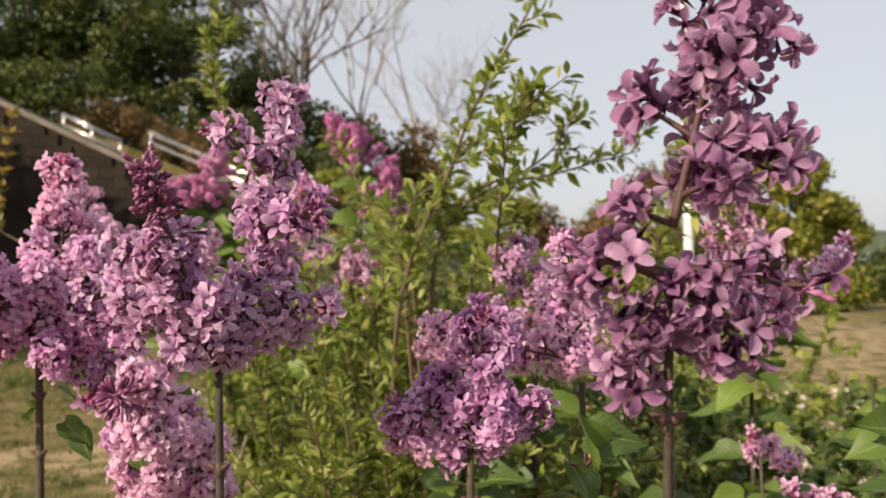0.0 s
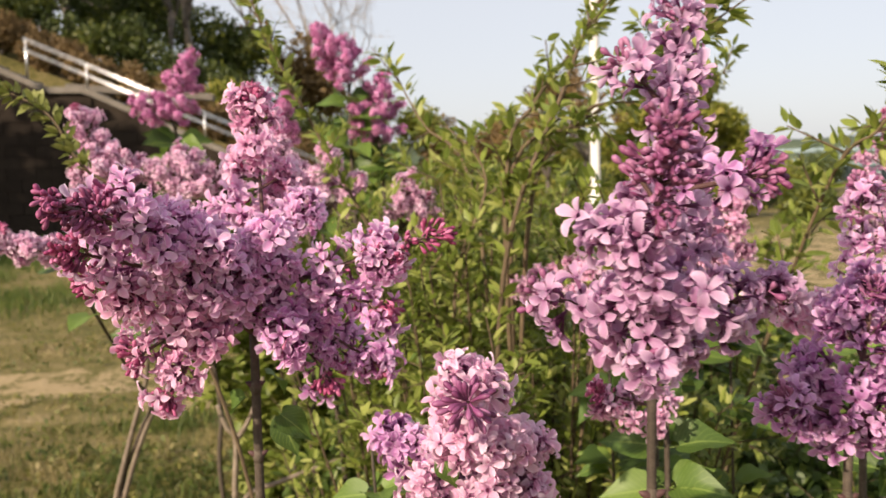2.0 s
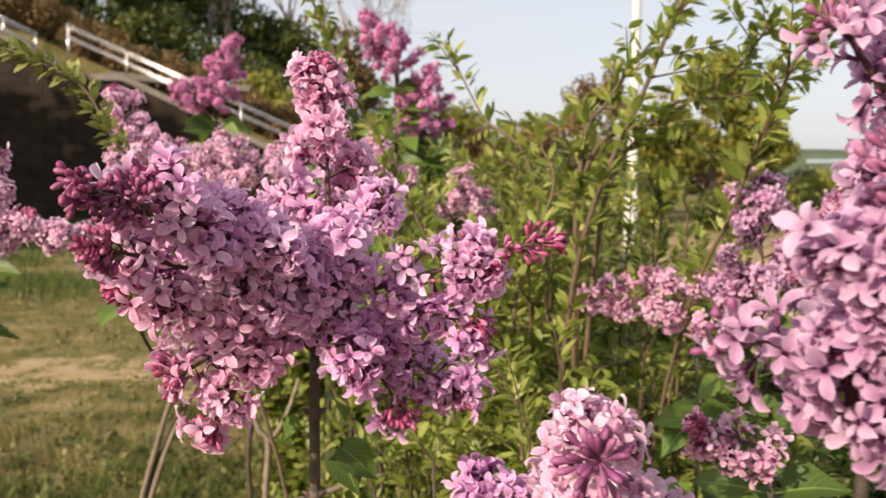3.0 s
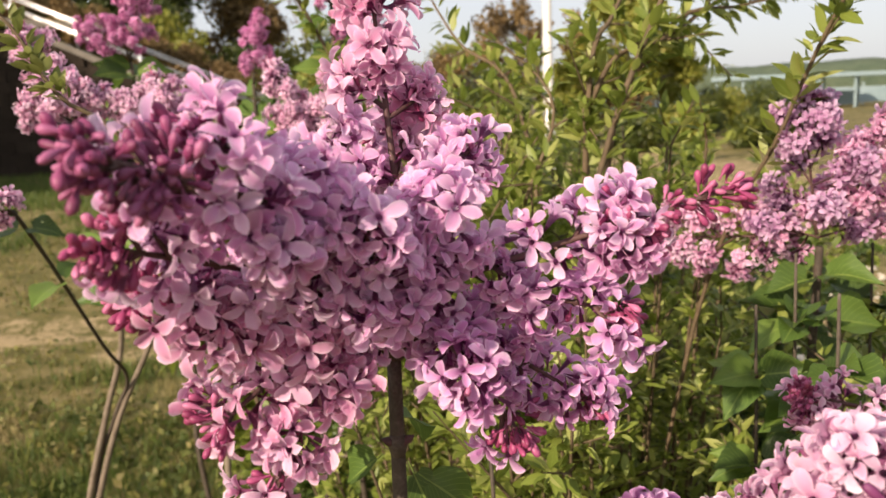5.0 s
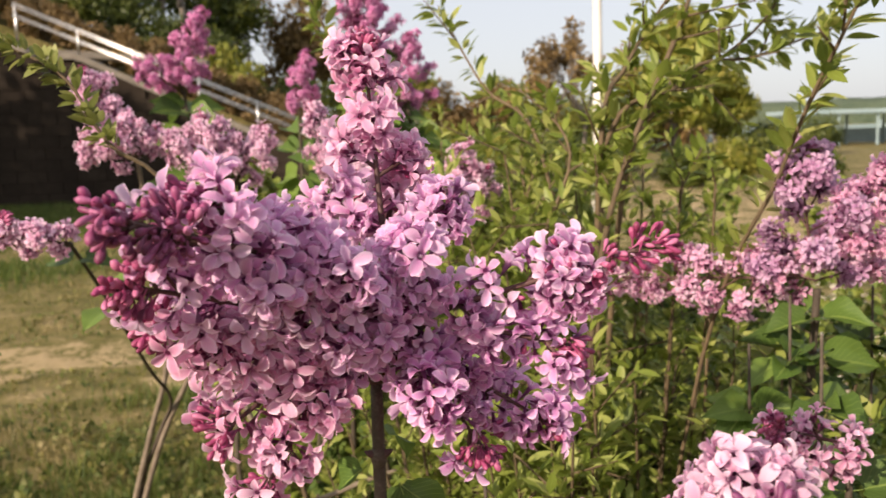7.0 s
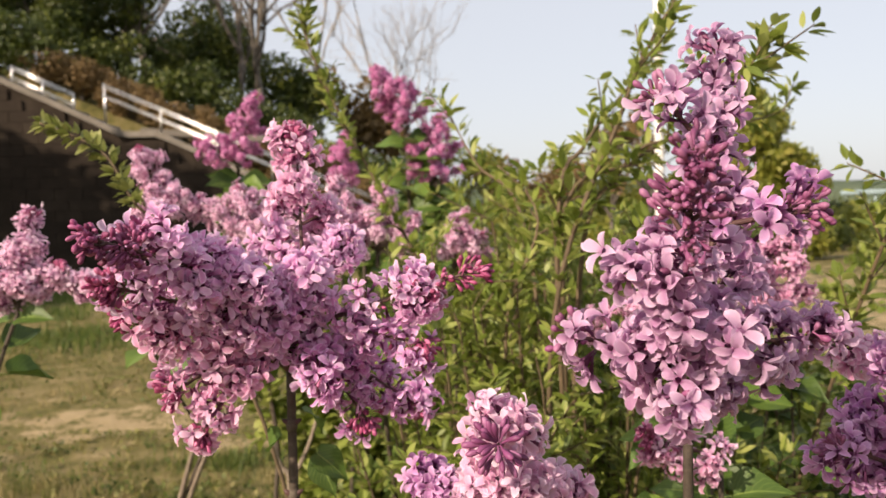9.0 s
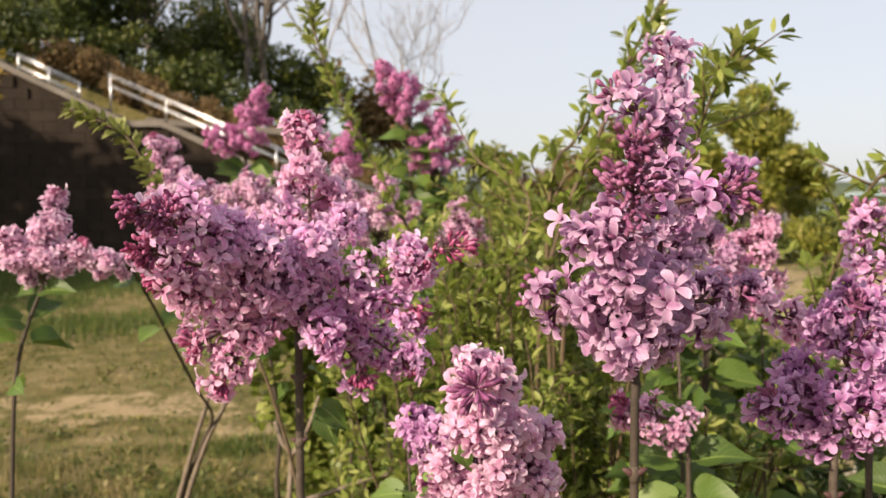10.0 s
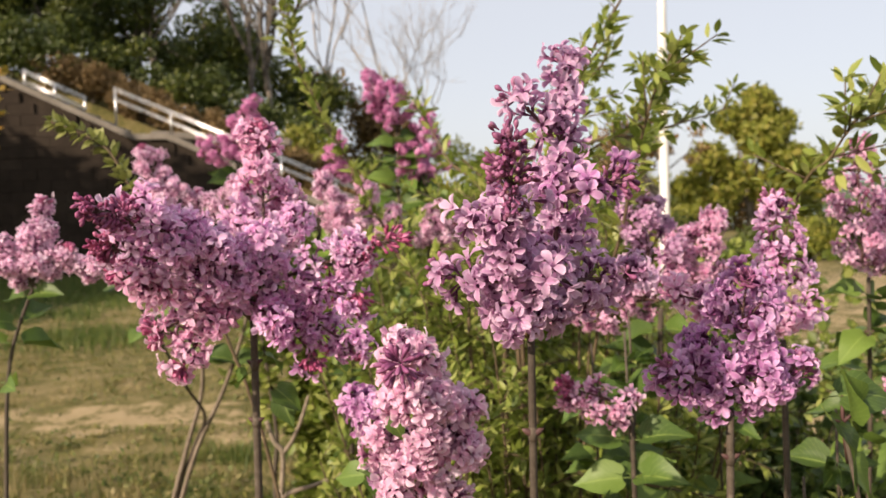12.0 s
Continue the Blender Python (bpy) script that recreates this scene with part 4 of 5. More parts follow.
def lilac(label, base, foot, thick=0.0028, knots=(), arms=(), via=(), bark=STEM):
    """A flowering shoot: an anchor at its foot and a woody stem up to base; knots: heights of its paired buds."""
    base, foot = Vector(base), Vector(foot)
    shoot = anchor("lilac_shoot", foot, label, "lilac", "flowering lilac shoots")
    r = random.Random(int(base.x * 9999) + 17)
    k1 = foot.lerp(base, 0.55) + Vector((r.uniform(-0.03, 0.03), r.uniform(-0.02, 0.02), 0))
    k2 = foot.lerp(base, 0.86)
    k2 = Vector((base.x + (k2.x - base.x) * 0.5, base.y + (k2.y - base.y) * 0.5, k2.z))
    mid = [k1 + Vector((r.uniform(-0.012, 0.012), 0, -0.2)), k1, k1.lerp(k2, 0.5) + Vector((r.uniform(-0.007, 0.007), r.uniform(-0.005, 0.005), 0)), k2 + Vector((r.uniform(-0.004, 0.004), 0, 0))]
    line = bend([foot - Vector((0, 0, 0.02))] + ([Vector(q) for q in via] or mid) + [base], 5)
    part("stem", mesh_of("stem", *tube(line, [thick * (1.9 - 0.9 * k / (len(line) - 1)) for k in range(len(line))], 9)[:2], bark), shoot, m=under(shoot))
    for z in knots:
        p = min(line, key=lambda q: abs(q.z - z)).copy()
        for a, b in zip(line, line[1:]):
            if a.z <= z <= b.z:
                p = a.lerp(b, (z - a.z) / (b.z - a.z))
        for s in (-1, 1):
            d = Vector((s, -0.2, 0.55)).normalized()
            part("leaf_bud", mesh_of("leaf_bud", *tube([p, p + d * 0.002, p + d * 0.004, p + d * 0.0058], [0.0014, 0.0018, 0.0013, 0.0003], 7)[:2], GREEN_STEM), shoot, m=under(shoot))
        part("node", mesh_of("node", *tube([p - Vector((0, 0, 0.004)), p, p + Vector((0, 0, 0.004))], [thick, thick * 1.45, thick], 9)[:2], STEM), shoot, m=under(shoot))
    for a, b in arms:
        part("side_stalk", mesh_of("side_stalk", *tube(bend([a, b], 3), [0.0022, 0.002, 0.0018, 0.0016], 7)[:2], GREEN_STEM), shoot, m=under(shoot))
    return shoot, line


def bud_star(shoot, place, way, n, size, seed, skin=BUD_DARK):
    """The tip of a flower head seen end on: buds fanned round a short stalk, the outer ones lying flatter."""
    r = random.Random(seed)
    place, way = Vector(place), Vector(way).normalized()
    e1 = way.cross(Vector((0, 0, 1))).normalized()
    e2 = way.cross(e1)
    head = part("panicle", mesh_of("panicle", *tube([place - way * 0.02, place - way * 0.008, place], [0.0011, 0.0009, 0.0006], 6)[:2], GREEN_STEM), shoot, m=under(shoot))
    for k in range(n):
        ring = k % 3
        a = k * 2.4 + r.uniform(-0.2, 0.2)
        out = e1 * math.cos(a) + e2 * math.sin(a)
        d = (out + way * (0.0, 0.3, 0.75)[ring] * r.uniform(0.8, 1.2)).normalized()
        part("bud", shared("bud", 1, "", skin), head, m=aim(place - way * (0.007, 0.0035, 0.0)[ring] + out * (0.004, 0.0025, 0.001)[ring], d, r.uniform(0, 6), size * r.uniform(0.85, 1.1)))


def bracts(shoot, place, q, n):
    """Brown bud scales round the top of a stem, where its flower stalks part."""
    place = Vector(place)
    for k in range(n):
        a = 6.28 * k / n + 0.4
        d = Vector((math.cos(a), math.sin(a), 0.75)).normalized()
        p = place + Vector((math.cos(a), math.sin(a), 0)) * 0.001 - Vector((0, 0, 0.003))
        part("bud_scale", mesh_of("bud_scale", *tube([p, p + d * q * 0.5, p + d * q, p + d * q * 1.5 + Vector((0, 0, 0.001))], [q * 0.3, q * 0.42, q * 0.34, q * 0.05], 7)[:2], SCALE), shoot, m=under(shoot))


# the broad compound head that the path comes closest to
s, ln = lilac("tall lilac shoot with a broad pink compound head and dark buds", (-0.2495, 0.543, 1.200), (-0.262, 0.57, 0), 0.0022, (1.132, 1.168),
              (((-0.2495, 0.543, 1.196), (-0.2444, 0.5620, 1.2480)), ((-0.2495, 0.543, 1.196), (-0.2641, 0.5100, 1.2416)), ((-0.2495, 0.543, 1.196), (-0.2310, 0.5350, 1.2197)), ((-0.2495, 0.543, 1.196), (-0.2615, 0.5270, 1.2151)), ((-0.2495, 0.543, 1.196), (-0.2342, 0.5400, 1.2079)), ((-0.2495, 0.543, 1.196), (-0.2498, 0.5200, 1.2276)), ((-0.2495, 0.543, 1.196), (-0.2774, 0.5200, 1.2263))))
panicle(s, (-0.2441, 0.5620, 1.2479), (-0.2475, 0.578, 1.3130), 0.0195, 125, 'rose', 0.9, 75, 1, 1.0, gap=(0.0, 0.30))
panicle(s, (-0.2418, 0.5850, 1.2456), (-0.2352, 0.5920, 1.2674), 0.017, 55, 'rose', 1.2, 10, 16, 1)
panicle(s, (-0.2444, 0.5620, 1.2480), (-0.2605, 0.5680, 1.2578), 0.0115, 30, 'pink', 1.1, 20, 10, 1)
panicle(s, (-0.2439, 0.5580, 1.2483), (-0.2228, 0.5530, 1.2541), 0.0125, 38, 'pink', 1.1, 26, 11, 1)
panicle(s, (-0.2640, 0.5120, 1.2421), (-0.3107, 0.4455, 1.2658), 0.0155, 115, 'pink', 0.62, 85, 2, 0.7, skin=BUD_DARK)
panicle(s, (-0.2651, 0.5150, 1.2481), (-0.2941, 0.4746, 1.2672), 0.0115, 50, 'pink', 0.85, 40, 17, 0.9, skin=BUD_DARK)
panicle(s, (-0.2772, 0.5150, 1.2289), (-0.3163, 0.4749, 1.2456), 0.013, 85, 'pink', 0.76, 55, 3, 0.8)
panicle(s, (-0.2810, 0.5200, 1.2200), (-0.3119, 0.4960, 1.2297), 0.0115, 55, 'rose', 0.78, 35, 12, 0.8)
panicle(s, (-0.2493, 0.5350, 1.2068), (-0.2602, 0.4970, 1.2432), 0.018, 90, 'pink', 1.2, 60, 4, 1)
panicle(s, (-0.2442, 0.5300, 1.2147), (-0.2354, 0.5180, 1.2427), 0.016, 70, 'pink', 1.2, 45, 18, 1)
panicle(s, (-0.2581, 0.5270, 1.2165), (-0.2818, 0.4920, 1.2418), 0.0175, 80, 'pink', 1.2, 45, 5, 1)
panicle(s, (-0.2614, 0.5270, 1.2168), (-0.2982, 0.5030, 1.2207), 0.0155, 72, 'rose', 1.1, 45, 13, 1)
panicle(s, (-0.2652, 0.5300, 1.2076), (-0.2855, 0.5120, 1.1744), 0.0145, 80, 'rose', 0.94, 50, 6, 1)
panicle(s, (-0.2737, 0.5260, 1.2077), (-0.2974, 0.5109, 1.1931), 0.0115, 48, 'rose', 0.9, 35, 15, 1)
panicle(s, (-0.2291, 0.5350, 1.2214), (-0.1594, 0.5111, 1.2448), 0.016, 120, 'pink', 0.6, 75, 7, 0.7)
panicle(s, (-0.2203, 0.5350, 1.2171), (-0.1847, 0.5255, 1.2095), 0.0125, 60, 'mauve', 0.88, 35, 9, 0.9)
panicle(s, (-0.2333, 0.5400, 1.2079), (-0.1881, 0.5460, 1.1761), 0.0155, 78, 'mauve', 0.92, 45, 14, 1)
panicle(s, (-0.2344, 0.5400, 1.2042), (-0.2132, 0.5400, 1.1708), 0.013, 58, 'mauve', 0.85, 40, 8, 1)
panicle(s, (-0.2365, 0.5320, 1.2047), (-0.2301, 0.5200, 1.1978), 0.011, 24, 'mauve', 1.1, 20, 19, 1)
for p, w, z in (((-0.238, 0.552, 1.15), (0.7, -0.2, -0.5), 0.020), ((-0.256, 0.552, 1.16), (-0.5, 0.4, -0.5), 0.016), ((-0.240, 0.58, 1.140), (0.3, -0.3, -0.8), 0.022), ((-0.244, 0.56, 1.17), (0.5, 0.6, -0.3), 0.018)):
    lilac_leaf(s, p, w, (-0.3, -0.6, 0.7), z)
bracts(s, (-0.2495, 0.543, 1.200), 0.0042, 6)

# tall head with two tips
s, ln = lilac("tall lilac shoot with a two-tipped pale purple flower head", (-0.0976, 0.3920, 1.2049), (-0.125, 0.42, 0), 0.0017, (1.158,),
              (((-0.0976, 0.3920, 1.2049), (-0.0826, 0.4100, 1.2378)), ((-0.0976, 0.3920, 1.2049), (-0.1065, 0.3880, 1.2220))))
panicle(s, (-0.1000, 0.3920, 1.2113), (-0.1115, 0.3420, 1.2860), 0.0270, 205, 'lilac', 0.60, 120, 21, 1.0, skin=BUD_PLUM, shut=0.6, droop=0.25)
panicle(s, (-0.0833, 0.4100, 1.2404), (-0.0735, 0.4270, 1.3290), 0.0175, 105, 'lilac', 0.97, 70, 22, 1.0, gap=(0.44, 0.56), skin=BUD_PLUM, shut=0.9)
panicle(s, (-0.0831, 0.4160, 1.2947), (-0.0994, 0.4100, 1.3102), 0.0095, 16, 'lilac', 0.9, 16, 27, 1, skin=BUD_PLUM, shut=0.8)
panicle(s, (-0.0827, 0.4060, 1.2653), (-0.0554, 0.3972, 1.2705), 0.0105, 32, 'purple', 0.75, 28, 26, 1, skin=BUD_PLUM, shut=0.8)
panicle(s, (-0.1112, 0.3900, 1.2270), (-0.1350, 0.3860, 1.2310), 0.0105, 20, 'lilac', 0.9, 18, 23, 1, skin=BUD_PLUM)
panicle(s, (-0.0917, 0.3940, 1.2261), (-0.0530, 0.3960, 1.2274), 0.018, 56, 'lilac', 1, 36, 24, 1, skin=BUD_PLUM)
panicle(s, (-0.1000, 0.3920, 1.2113), (-0.1075, 0.3760, 1.2353), 0.023, 65, 'lilac', 1.2, 40, 25, 1, droop=0.2)
bracts(s, (-0.0976, 0.3920, 1.2049), 0.0036, 5)

# head that nods towards the path
s, ln = lilac("short lilac shoot whose rounded flower head nods forward", (-0.145, 0.504, 1.105), (-0.13, 0.54, 0), 0.0020)
panicle(s, (-0.145, 0.502, 1.122), (-0.1560, 0.4520, 1.188), 0.034, 215, "blush", 1.1, 100, 31, 1.0, skin=BUD_PLUM)
bud_star(s, (-0.1575, 0.428, 1.186), (-0.05, -0.85, 0.35), 30, 0.88, 35, BUD_STAR)
panicle(s, (-0.148, 0.490, 1.138), (-0.147, 0.455, 1.160), 0.031, 95, "blush", 1.2, 40, 36, 1.0)
lilac_leaf(s, (-0.163, 0.470, 1.150), (0.25, -0.35, -0.9), (-0.3, -0.9, 0.3), 0.014)
# purple tint paints the shadow on the head's left
panicle(s, (-0.152, 0.500, 1.115), (-0.181, 0.505, 1.150), 0.024, 80, "purple", 1.0, 30, 32, 1.0, skin=BUD_PLUM)
panicle(s, (-0.142, 0.500, 1.11), (-0.128, 0.475, 1.13), 0.030, 110, "blush", 1.1, 35, 33, 1.0)
panicle(s, (-0.148, 0.500, 1.09), (-0.160, 0.475, 1.108), 0.030, 100, "blush", 1.1, 35, 34, 1.0)

# dark purple head
s, ln = lilac("lilac shoot with a squat deep purple flower head", (0.0145, 0.455, 1.152), (0.02, 0.48, 0), 0.0020, (1.125,))
panicle(s, (0.015, 0.455, 1.156), (0.022, 0.450, 1.218), 0.028, 170, "purple", 0.95, 100, 41, 1.0, skin=BUD_PLUM, shut=0.6, droop=0.2)
panicle(s, (0.014, 0.453, 1.162), (-0.020, 0.445, 1.176), 0.019, 55, "purple", 0.85, 30, 42, 1.0, skin=BUD_PLUM, shut=0.6)
panicle(s, (0.016, 0.453, 1.162), (0.046, 0.442, 1.172), 0.018, 50, "purple", 0.85, 25, 43, 1.0, skin=BUD_PLUM, shut=0.6)

# slender head behind it
s, ln = lilac("lilac shoot with a slender pale purple flower spike", (0.088, 0.562, 1.17), (0.11, 0.60, 0), 0.0020)
panicle(s, (0.080, 0.550, 1.180), (0.075, 0.545, 1.260), 0.027, 120, "pink", 0.84, 45, 51, 0.8, skin=BUD_PLUM)
panicle(s, (0.082, 0.556, 1.185), (0.000, 0.50, 1.208), 0.018, 80, "rose", 0.95, 40, 52, 0.8)

# pair of pink heads with a long side spike
s, ln = lilac("lilac shoot with clustered rosy pink flower heads", (0.085, 0.835, 1.16), (0.10, 0.87, 0), 0.0028)
panicle(s, (0.079, 0.83, 1.170), (0.066, 0.83, 1.261), 0.045, 330, "lilac", 0.95, 45, 61, 0.9, skin=BUD_PLUM)
panicle(s, (0.075, 0.84, 1.168), (-0.030, 0.975, 1.152), 0.031, 230, "rose", 0.95, 45, 62, 0.8)
panicle(s, (0.10, 0.83, 1.18), (0.137, 0.83, 1.243), 0.038, 240, "rose", 1.0, 30, 63, 0.9)
panicle(s, (0.09, 0.83, 1.175), (0.103, 0.815, 1.215), 0.030, 90, "rose", 1.0, 25, 64, 1.0)
leaf_pairs(s, ln, 8, 0.04, 65, 0.82, 1.0, -0.5)

# small half-open head
s, ln = lilac("small lilac shoot with a half-open rose-red flower cluster", (0.017, 0.68, 1.095), (0.04, 0.70, 0), 0.002)
panicle(s, (0.015, 0.676, 1.104), (-0.040, 0.661, 1.124), 0.024, 120, "rose", 0.74, 70, 71, 1.0, shut=0.5)
leaf_pairs(s, ln, 6, 0.036, 72, 0.84, 0.99, -0.5)

# loose head nearest to the start of the path; its dark petal tint stands in for shade
s, ln = lilac("lilac shoot with a tall loose head and drooping stalks, shade put into its petals", (0.0635, 0.236, 1.246), (0.03, 0.27, 0), 0.0012, (1.2065,),
              (((0.0635, 0.236, 1.245), (0.046, 0.232, 1.251)), ((0.0635, 0.236, 1.245), (0.092, 0.235, 1.248))))
panicle(s, (0.0645, 0.236, 1.258), (0.0845, 0.238, 1.336), 0.0215, 90, "shaded_lilac", 1.1, 80, 81, 0.9, gap=(0.0, 0.06), droop=0.15, skin=BUD_PLUM)
panicle(s, (0.0722, 0.236, 1.2791), (0.0850, 0.233, 1.2770), 0.0100, 18, "shaded_lilac", 1.1, 18, 86, 1.0, droop=0.3)
panicle(s, (0.0765, 0.237, 1.300), (0.0885, 0.236, 1.310), 0.0105, 18, "shaded_lilac", 1.1, 20, 87, 1.0, droop=0.2)
panicle(s, (0.056, 0.235, 1.249), (0.044, 0.231, 1.249), 0.0115, 12, "shaded_lilac", 0.95, 12, 82, 1.0, droop=0.6, skin=BUD_PLUM)
panicle(s, (0.072, 0.236, 1.248), (0.095, 0.235, 1.242), 0.012, 20, "shaded_lilac", 0.95, 20, 83, 1.0, droop=0.6, skin=BUD_PLUM)
panicle(s, (0.062, 0.238, 1.244), (0.053, 0.235, 1.226), 0.0145, 26, "shaded_lilac", 1.1, 26, 84, 1.0, droop=0.4)
panicle(s, (0.065, 0.236, 1.244), (0.078, 0.233, 1.232), 0.014, 24, "shaded_lilac", 1.1, 24, 85, 1.0, droop=0.4)

# right-hand shoots
s, ln = lilac("lilac shoot with bright rosy flower heads above broad leaves", (0.288, 0.835, 1.185), (0.30, 0.86, 0), 0.0019, (1.13,))
panicle(s, (0.272, 0.815, 1.200), (0.264, 0.81, 1.312), 0.036, 170, "rose", 0.9, 40, 91, 0.7)
panicle(s, (0.290, 0.832, 1.195), (0.305, 0.83, 1.262), 0.026, 90, "rose", 0.95, 25, 92, 0.9)
panicle(s, (0.300, 0.832, 1.190), (0.378, 0.83, 1.258), 0.028, 120, "pink", 0.95, 25, 93, 0.8)
leaf_pairs(s, ln, 9, 0.045, 94, 0.8, 1.0, -0.5)
s, ln = lilac("low lilac shoot with a small pink flower head among leaves", (0.295, 0.755, 1.06), (0.31, 0.78, 0), 0.002)
panicle(s, (0.292, 0.752, 1.066), (0.263, 0.75, 1.091), 0.02, 60, "rose", 0.95, 20, 95, 1.0)
leaf_pairs(s, ln, 5, 0.04, 96, 0.84, 1.0, -0.5)
s, ln = lilac("low lilac shoot with a small pink flower head among leaves", (0.292, 0.655, 1.05), (0.31, 0.68, 0), 0.002)
panicle(s, (0.290, 0.652, 1.056), (0.258, 0.65, 1.07), 0.02, 60, "rose", 0.95, 20, 97, 1.0)

# farther shoots, towards the lawn and the stairs
FAR_VIA = (
    ((-0.573, 0.89, 0.35), (-0.571, 0.885, 0.6), (-0.569, 0.88, 0.85), (-0.565, 0.88, 1.0), (-0.556, 0.88, 1.12)),
    ((-0.576, 1.42, 0.5), (-0.549, 1.41, 0.79), (-0.515, 1.40, 0.892), (-0.492, 1.385, 0.945), (-0.497, 1.3, 1.01), (-0.490, 1.1, 1.14)),
    ((-0.60, 1.42, 0.4), (-0.574, 1.41, 0.70), (-0.554, 1.4, 0.795), (-0.524, 1.4, 0.899), (-0.495, 1.39, 0.995), (-0.488, 1.34, 1.12)),
    ((-0.585, 1.42, 0.4), (-0.562, 1.41, 0.70), (-0.542, 1.40, 0.793), (-0.508, 1.40, 0.894), (-0.460, 1.39, 0.990), (-0.415, 1.35, 1.10)),
)
FAR_SHOOTS = (
    ("lilac shoot with three pale pink heads over a bare stem", (-0.530, 0.882, 1.196), (-0.575, 0.90, 0),
     (((-0.529, 0.88, 1.205), (-0.517, 0.88, 1.276), 0.023, "blush"), ((-0.532, 0.88, 1.20), (-0.556, 0.87, 1.24), 0.024, "blush"), ((-0.523, 0.88, 1.21), (-0.492, 0.87, 1.230), 0.020, "blush")), 4),
    ("lilac shoot with one small pale flower head on a long cane", (-0.489, 1.01, 1.198), (-0.60, 1.45, 0), (((-0.492, 1.0, 1.20), (-0.540, 1.0, 1.212), 0.021, "blush"),), 2),
    ("far lilac shoot with a fluffy pale pink flower head", (-0.49, 1.29, 1.26), (-0.63, 1.44, 0), (((-0.500, 1.28, 1.275), (-0.538, 1.28, 1.362), 0.034, "blush"), ((-0.50, 1.28, 1.268), (-0.54, 1.27, 1.28), 0.030, "blush"), ((-0.49, 1.28, 1.268), (-0.48, 1.27, 1.30), 0.028, "blush")), 3),
    ("far lilac shoot with a cluster of rounded pale pink heads", (-0.385, 1.30, 1.225), (-0.61, 1.43, 0), (((-0.390, 1.29, 1.24), (-0.412, 1.28, 1.306), 0.034, "blush"), ((-0.375, 1.29, 1.24), (-0.342, 1.28, 1.288), 0.034, "blush"), ((-0.398, 1.29, 1.24), (-0.462, 1.28, 1.292), 0.032, "blush")), 4),
    ("distant lilac shoot with deep magenta heads above green leaves", (-0.55, 2.01, 1.36), (-0.42, 2.1, 0), (((-0.546, 2.0, 1.386), (-0.509, 2.0, 1.526), 0.040, "magenta"), ((-0.556, 2.0, 1.39), (-0.630, 2.0, 1.432), 0.042, "magenta")), 12),
    ("distant lilac shoot with upright magenta-pink heads", (-0.185, 1.86, 1.43), (-0.15, 1.9, 0), (((-0.188, 1.85, 1.45), (-0.244, 1.85, 1.555), 0.042, "magenta"), ((-0.18, 1.85, 1.45), (-0.195, 1.85, 1.53), 0.042, "magenta")), 9),
    ("distant lilac shoot with a full magenta-pink head", (-0.125, 1.86, 1.31), (-0.09, 1.9, 0), (((-0.130, 1.85, 1.33), (-0.121, 1.85, 1.458), 0.046, "magenta"), ((-0.135, 1.85, 1.335), (-0.175, 1.85, 1.40), 0.036, "magenta")), 9),
    ("distant lilac shoot with a narrow pink head", (-0.328, 1.91, 1.31), (-0.30, 1.95, 0), (((-0.326, 1.9, 1.33), (-0.310, 1.9, 1.43), 0.034, "magenta"),), 6),
    ("lilac shoot with loose pink heads half hidden behind the shrub", (-0.232, 1.31, 1.22), (-0.22, 1.34, 0), (((-0.230, 1.3, 1.230), (-0.220, 1.3, 1.302), 0.036, "blush"), ((-0.24, 1.3, 1.225), (-0.275, 1.3, 1.26), 0.03, "blush"), ((-0.22, 1.3, 1.225), (-0.18, 1.3, 1.262), 0.032, "blush")), 5),
    ("lilac shoot with loose pink heads half hidden behind the shrub", (-0.132, 1.21, 1.20), (-0.10, 1.24, 0), (((-0.132, 1.2, 1.209), (-0.117, 1.2, 1.266), 0.030, "blush"), ((-0.127, 1.2, 1.205), (-0.10, 1.2, 1.24), 0.028, "blush")), 5),
    ("lilac shoot with a slim leaning pink head", (-0.25, 1.31, 1.22), (-0.22, 1.36, 0), (((-0.254, 1.3, 1.232), (-0.288, 1.3, 1.318), 0.026, "blush"),), 4),
    ("low lilac shoot with a small mauve head among shrub leaves", (0.028, 1.405, 0.98), (0.05, 1.43, 0), (((0.027, 1.4, 0.992), (-0.006, 1.4, 1.058), 0.036, "purple"),), 2),
)
for k, (label, base, foot, heads, pairs) in enumerate(FAR_SHOOTS):
    s, ln = lilac(label, base, foot, 0.0017 if base[1] < 1.1 else 0.0028 if base[1] < 1.6 else 0.0034, via=FAR_VIA[k] if k < 4 else (), bark=CANE if k in (2, 3) else STEM)
    for j, (a, b, q, tint) in enumerate(heads):
        area = (Vector(b) - Vector(a)).length * q
        panicle(s, a, b, q * 1.12, int(50 + area * 78000), tint, 0.92, 12, 200 + 10 * k + j, 0.95, far=True)
        part("side_stalk", mesh_of("side_stalk", *tube(bend([base, a], 2), [0.003, 0.0025, 0.002], 6)[:2], STEM), s, m=under(s))
    leaf_pairs(s, ln, pairs, 0.036 if base[1] < 1.1 else 0.045 if base[1] < 1.6 else 0.068, 300 + k, 0.80 if base[1] < 1.1 else 0.76 if base[1] < 1.6 else 0.84, 0.995, -0.9)

